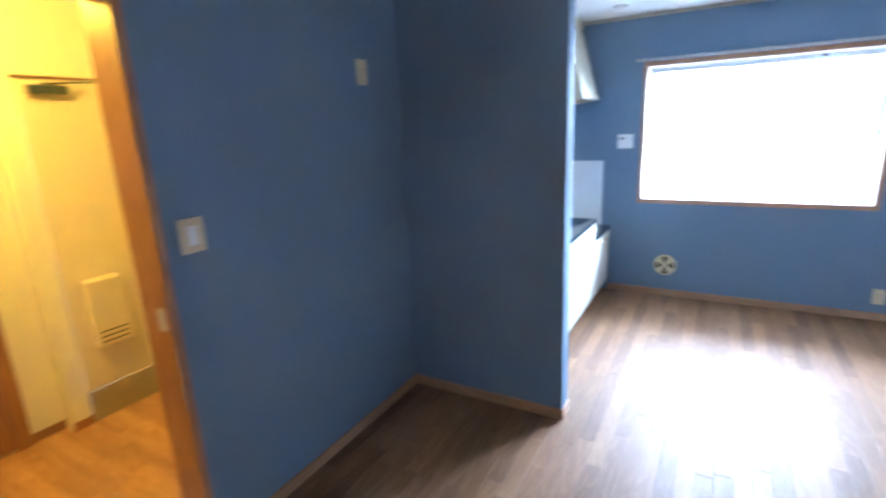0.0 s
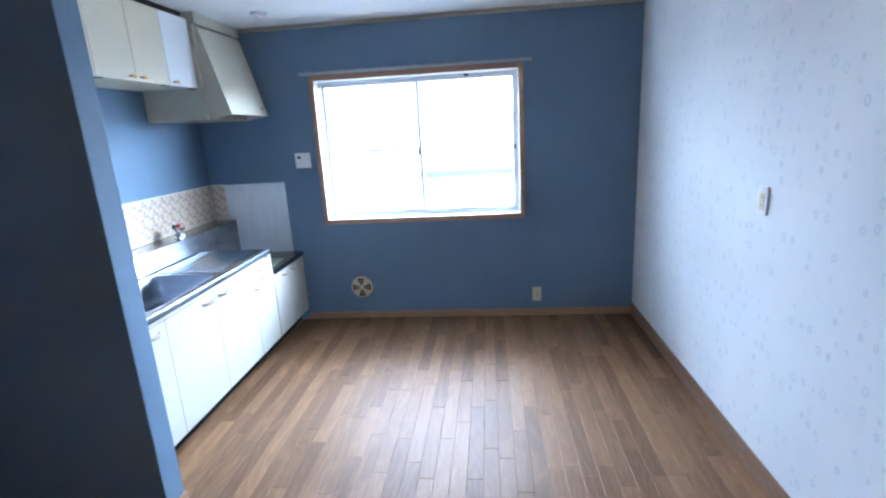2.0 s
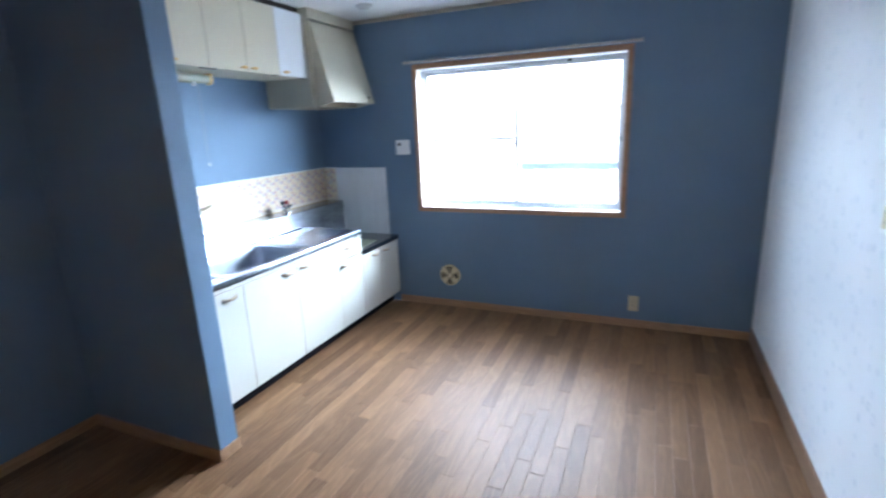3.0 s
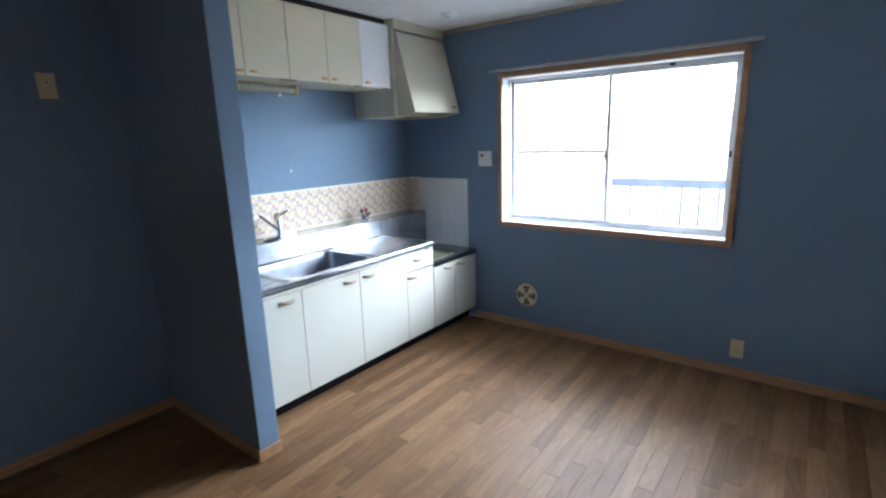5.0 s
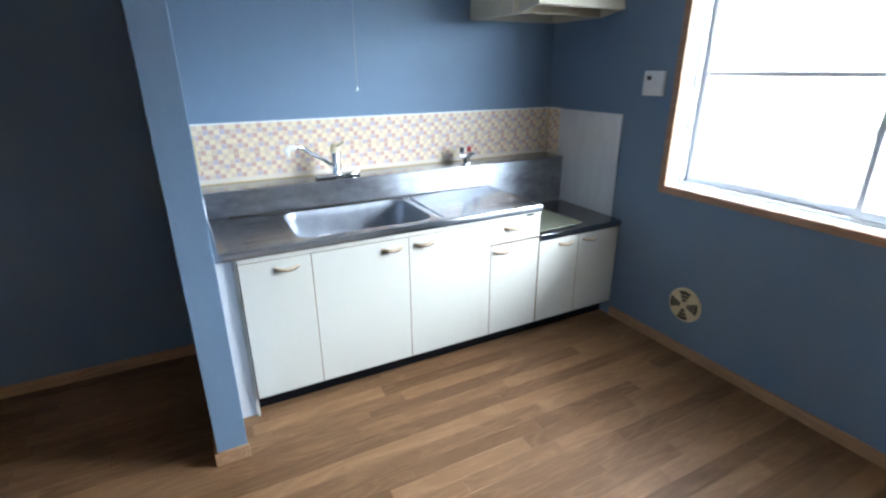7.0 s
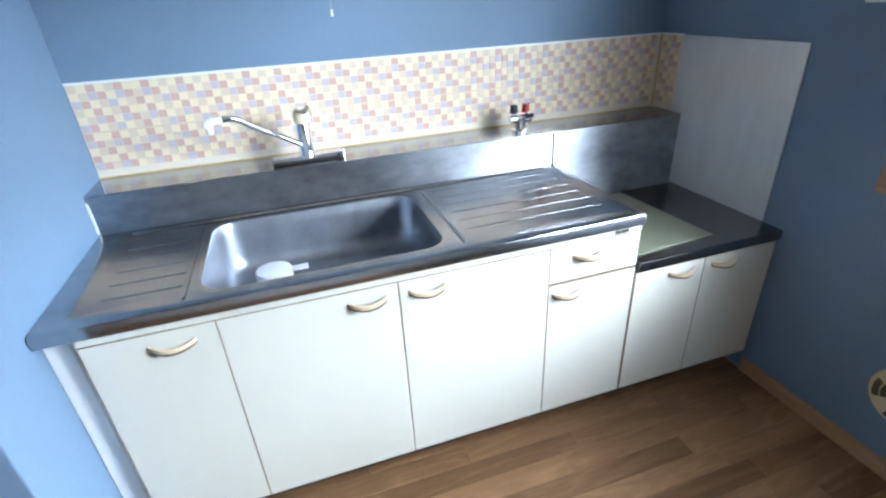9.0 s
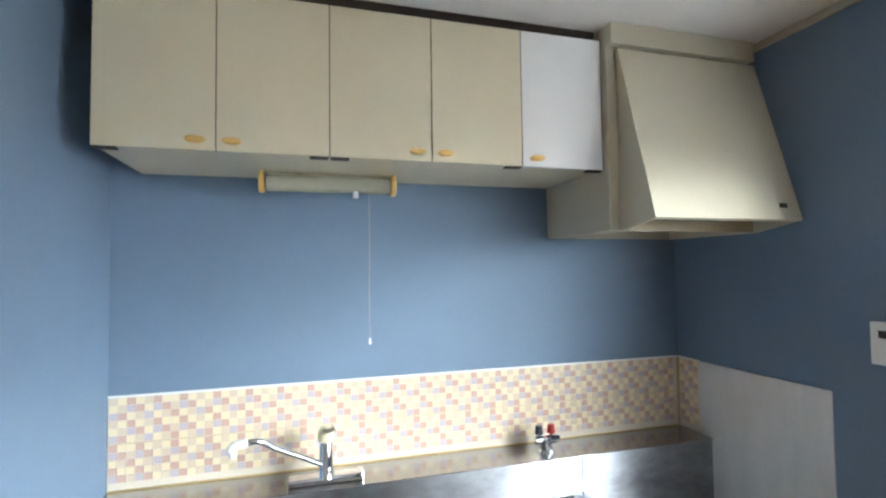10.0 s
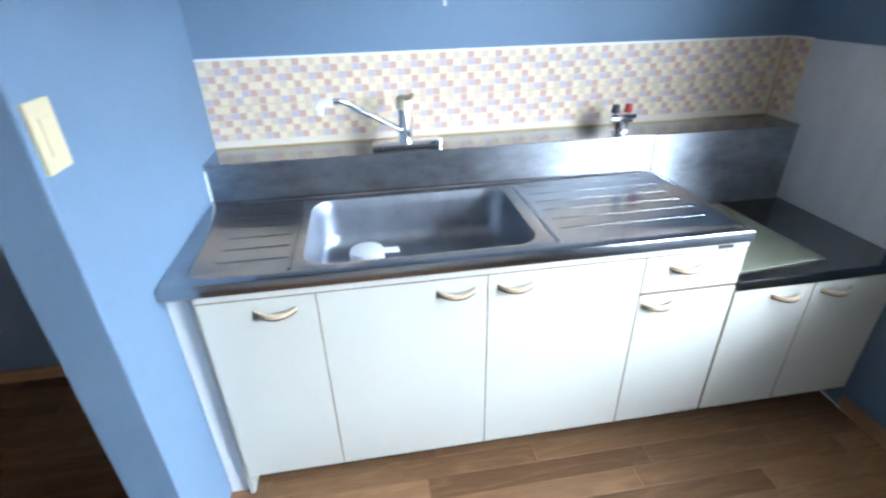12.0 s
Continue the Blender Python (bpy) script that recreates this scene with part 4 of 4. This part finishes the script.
# ---- tiles behind the sink ----
tiling = tagged(new("tile_splashback", mesh_of("tile_splashback", boxed((0.0, 0.003, PART_Y1 + 0.001, NORTH - 0.0035, LEDGE_Z + 0.001, 1.222), (0.0032, 0.127, NORTH - 0.003, NORTH, LEDGE_Z + 0.001, 1.222)), GROUT)),
                "small mosaic tiles in cream, red and lavender behind the sink", "tiles", kind="structure")
part("top_trim", boxed((0.0, 0.007, PART_Y1 + 0.001, NORTH - 0.008, 1.222, 1.229), (0.0072, 0.127, NORTH - 0.007, NORTH, 1.222, 1.229)), WHITE_PLASTIC, tiling, "white top trim")
part("corner_trim", boxed((0.0032, 0.010, NORTH - 0.010, NORTH - 0.0032, LEDGE_Z + 0.008, 1.2215)), TRIM_YELLOW, tiling, "yellowed corner trim")
part("bottom_caulk", boxed((0.0032, 0.008, PART_Y1 + 0.002, NORTH - 0.011, LEDGE_Z + 0.0008, LEDGE_Z + 0.005)), TRIM_YELLOW, tiling, "yellowed caulk")
part("sheet_seam", boxed((0.0032, 0.0044, PART_Y1 + 0.002, NORTH - 0.011, 1.0745, 1.0765)), TRIM_YELLOW, tiling)
ROWS_OF = ["bYRYbRYYR" + "YbYR" * 24, "YbPRYPRbP" + "RYbP" * 24, "PRYbPYbRY" + "bPRY" * 24]
INKS = {"Y": TILE_Y, "b": TILE_B, "R": TILE_R, "P": TILE_P}
TW, TH, PITCH_Y, PITCH_Z = 0.0238, 0.0222, 0.0254, 0.0240


def tile_mesh(ink, facing):
    bm = bmesh.new()
    outer = [(-TW / 2, -TH / 2), (TW / 2, -TH / 2), (TW / 2, TH / 2), (-TW / 2, TH / 2)]
    def put(p, d, s):
        return (d, p[0] * s, p[1] * s) if facing == "x" else (p[0] * s, -d, p[1] * s)
    loft(bm, [[put(p, d, s) for p in outer] for d, s in ((0.0, 1.0), (0.0010, 1.0), (0.0016, 0.95))], cap_last=True)
    return mesh_of("tile_" + facing + ink, bm, INKS[ink])


TILE_X = {k: tile_mesh(k, "x") for k in INKS}
TILE_N = {k: tile_mesh(k, "y") for k in INKS}
far_tiles = {k: bmesh.new() for k in INKS}
for row in range(12):
    z = 1.2095 - PITCH_Z * row - (0.004 if row > 5 else 0.0)
    if z - TH / 2 < LEDGE_Z + 0.006:
        continue
    shift = 0 if row < 6 else 5
    for col in range(86):
        y = PART_Y1 + 0.0160 + PITCH_Y * col
        ink = ROWS_OF[row % 3][col + shift]
        if y + TW / 2 > NORTH - 0.012:
            continue
        if col < 26:
            t = new("tile", TILE_X[ink])
            t.location, t.parent = (0.003, y, z), tiling
        else:
            box(far_tiles[ink], 0.003, 0.0044, y - TW / 2, y + TW / 2, z - TH / 2, z + TH / 2)
    for col in range(4):
        ink = ROWS_OF[row % 3][col + shift + 3]
        t = new("tile", TILE_N[ink])
        t.location, t.parent = (0.027 + PITCH_Y * col, NORTH - 0.003, z), tiling
for k, bm in far_tiles.items():
    tagged(part("tile_field", bm, INKS[k], tiling), kind="stuff")

# ---- floor planks ----
def plank_rings(w, l, along):
    def loop(z, i):
        a, b = (w / 2 - i, l / 2 - i) if along == "y" else (l / 2 - i, w / 2 - i)
        return [(-a, -b, z), (a, -b, z), (a, b, z), (-a, b, z)]
    return [loop(-0.004, 0), loop(-0.0011, 0), loop(0, 0.0026)]


def plank_mesh(name, material, w, l, along):
    return mesh_of(name, loft(bmesh.new(), plank_rings(w, l, along), cap_last=True), material)


def lay(parent, material, along, lo, hi, start, stop, w, lengths, gap=0.0005, seed=3, single=None):
    """Boards side by side from lo to hi, each run cut into lengths with staggered joints. Alike boards share a mesh.
    Outside the stretch single (lo, hi, start, stop) the boards are joined into one part."""
    pick, shared, rest = random.Random(seed), {}, bmesh.new()
    n = math.ceil((hi - lo) / w - 1e-6)
    for k in range(n):
        a, b = lo + k * w, min(hi, lo + (k + 1) * w)
        at = start - lengths[-1] * pick.choice((0.15, 0.3, 0.45, 0.6, 0.75, 0.9))
        while at < stop - 1e-6:
            length = pick.choice(lengths)
            s, e = max(at, start), min(at + length, stop)
            at += length
            if e - s < 0.02 or b - a < 0.01:
                continue
            mid = ((a + b) / 2, (s + e) / 2)
            if single and not (single[0] < mid[0] < single[1] and single[2] < mid[1] < single[3]):
                c = (*(mid if along == "y" else mid[::-1]), 0.0)
                loft(rest, [[(c[0] + p[0], c[1] + p[1], p[2]) for p in ring] for ring in plank_rings(b - a - gap, e - s - gap, along)], cap_last=True)
                continue
            key = (round(b - a, 3), round(e - s, 3))
            if key not in shared:
                shared[key] = plank_mesh("plank", material, b - a - gap, e - s - gap, along)
            p = new("plank", shared[key])
            p.location, p.parent = (*(mid if along == "y" else mid[::-1]), 0.0), parent
    if single:
        tagged(part("plank_field", rest, material, parent), kind="stuff")
    else:
        rest.free()


lay(floor, PLANK, "y", 0.0, EAST, SOUTH, NORTH, 0.0765, (0.45, 0.60, 0.75), single=(0.60, 3.30, 1.00, 5.0))
lay(hall_floor, HALL_PLANK, "x", 0.30, 2.40, HALL_X - 0.11, 0.0, 0.075, (0.90,), seed=5)
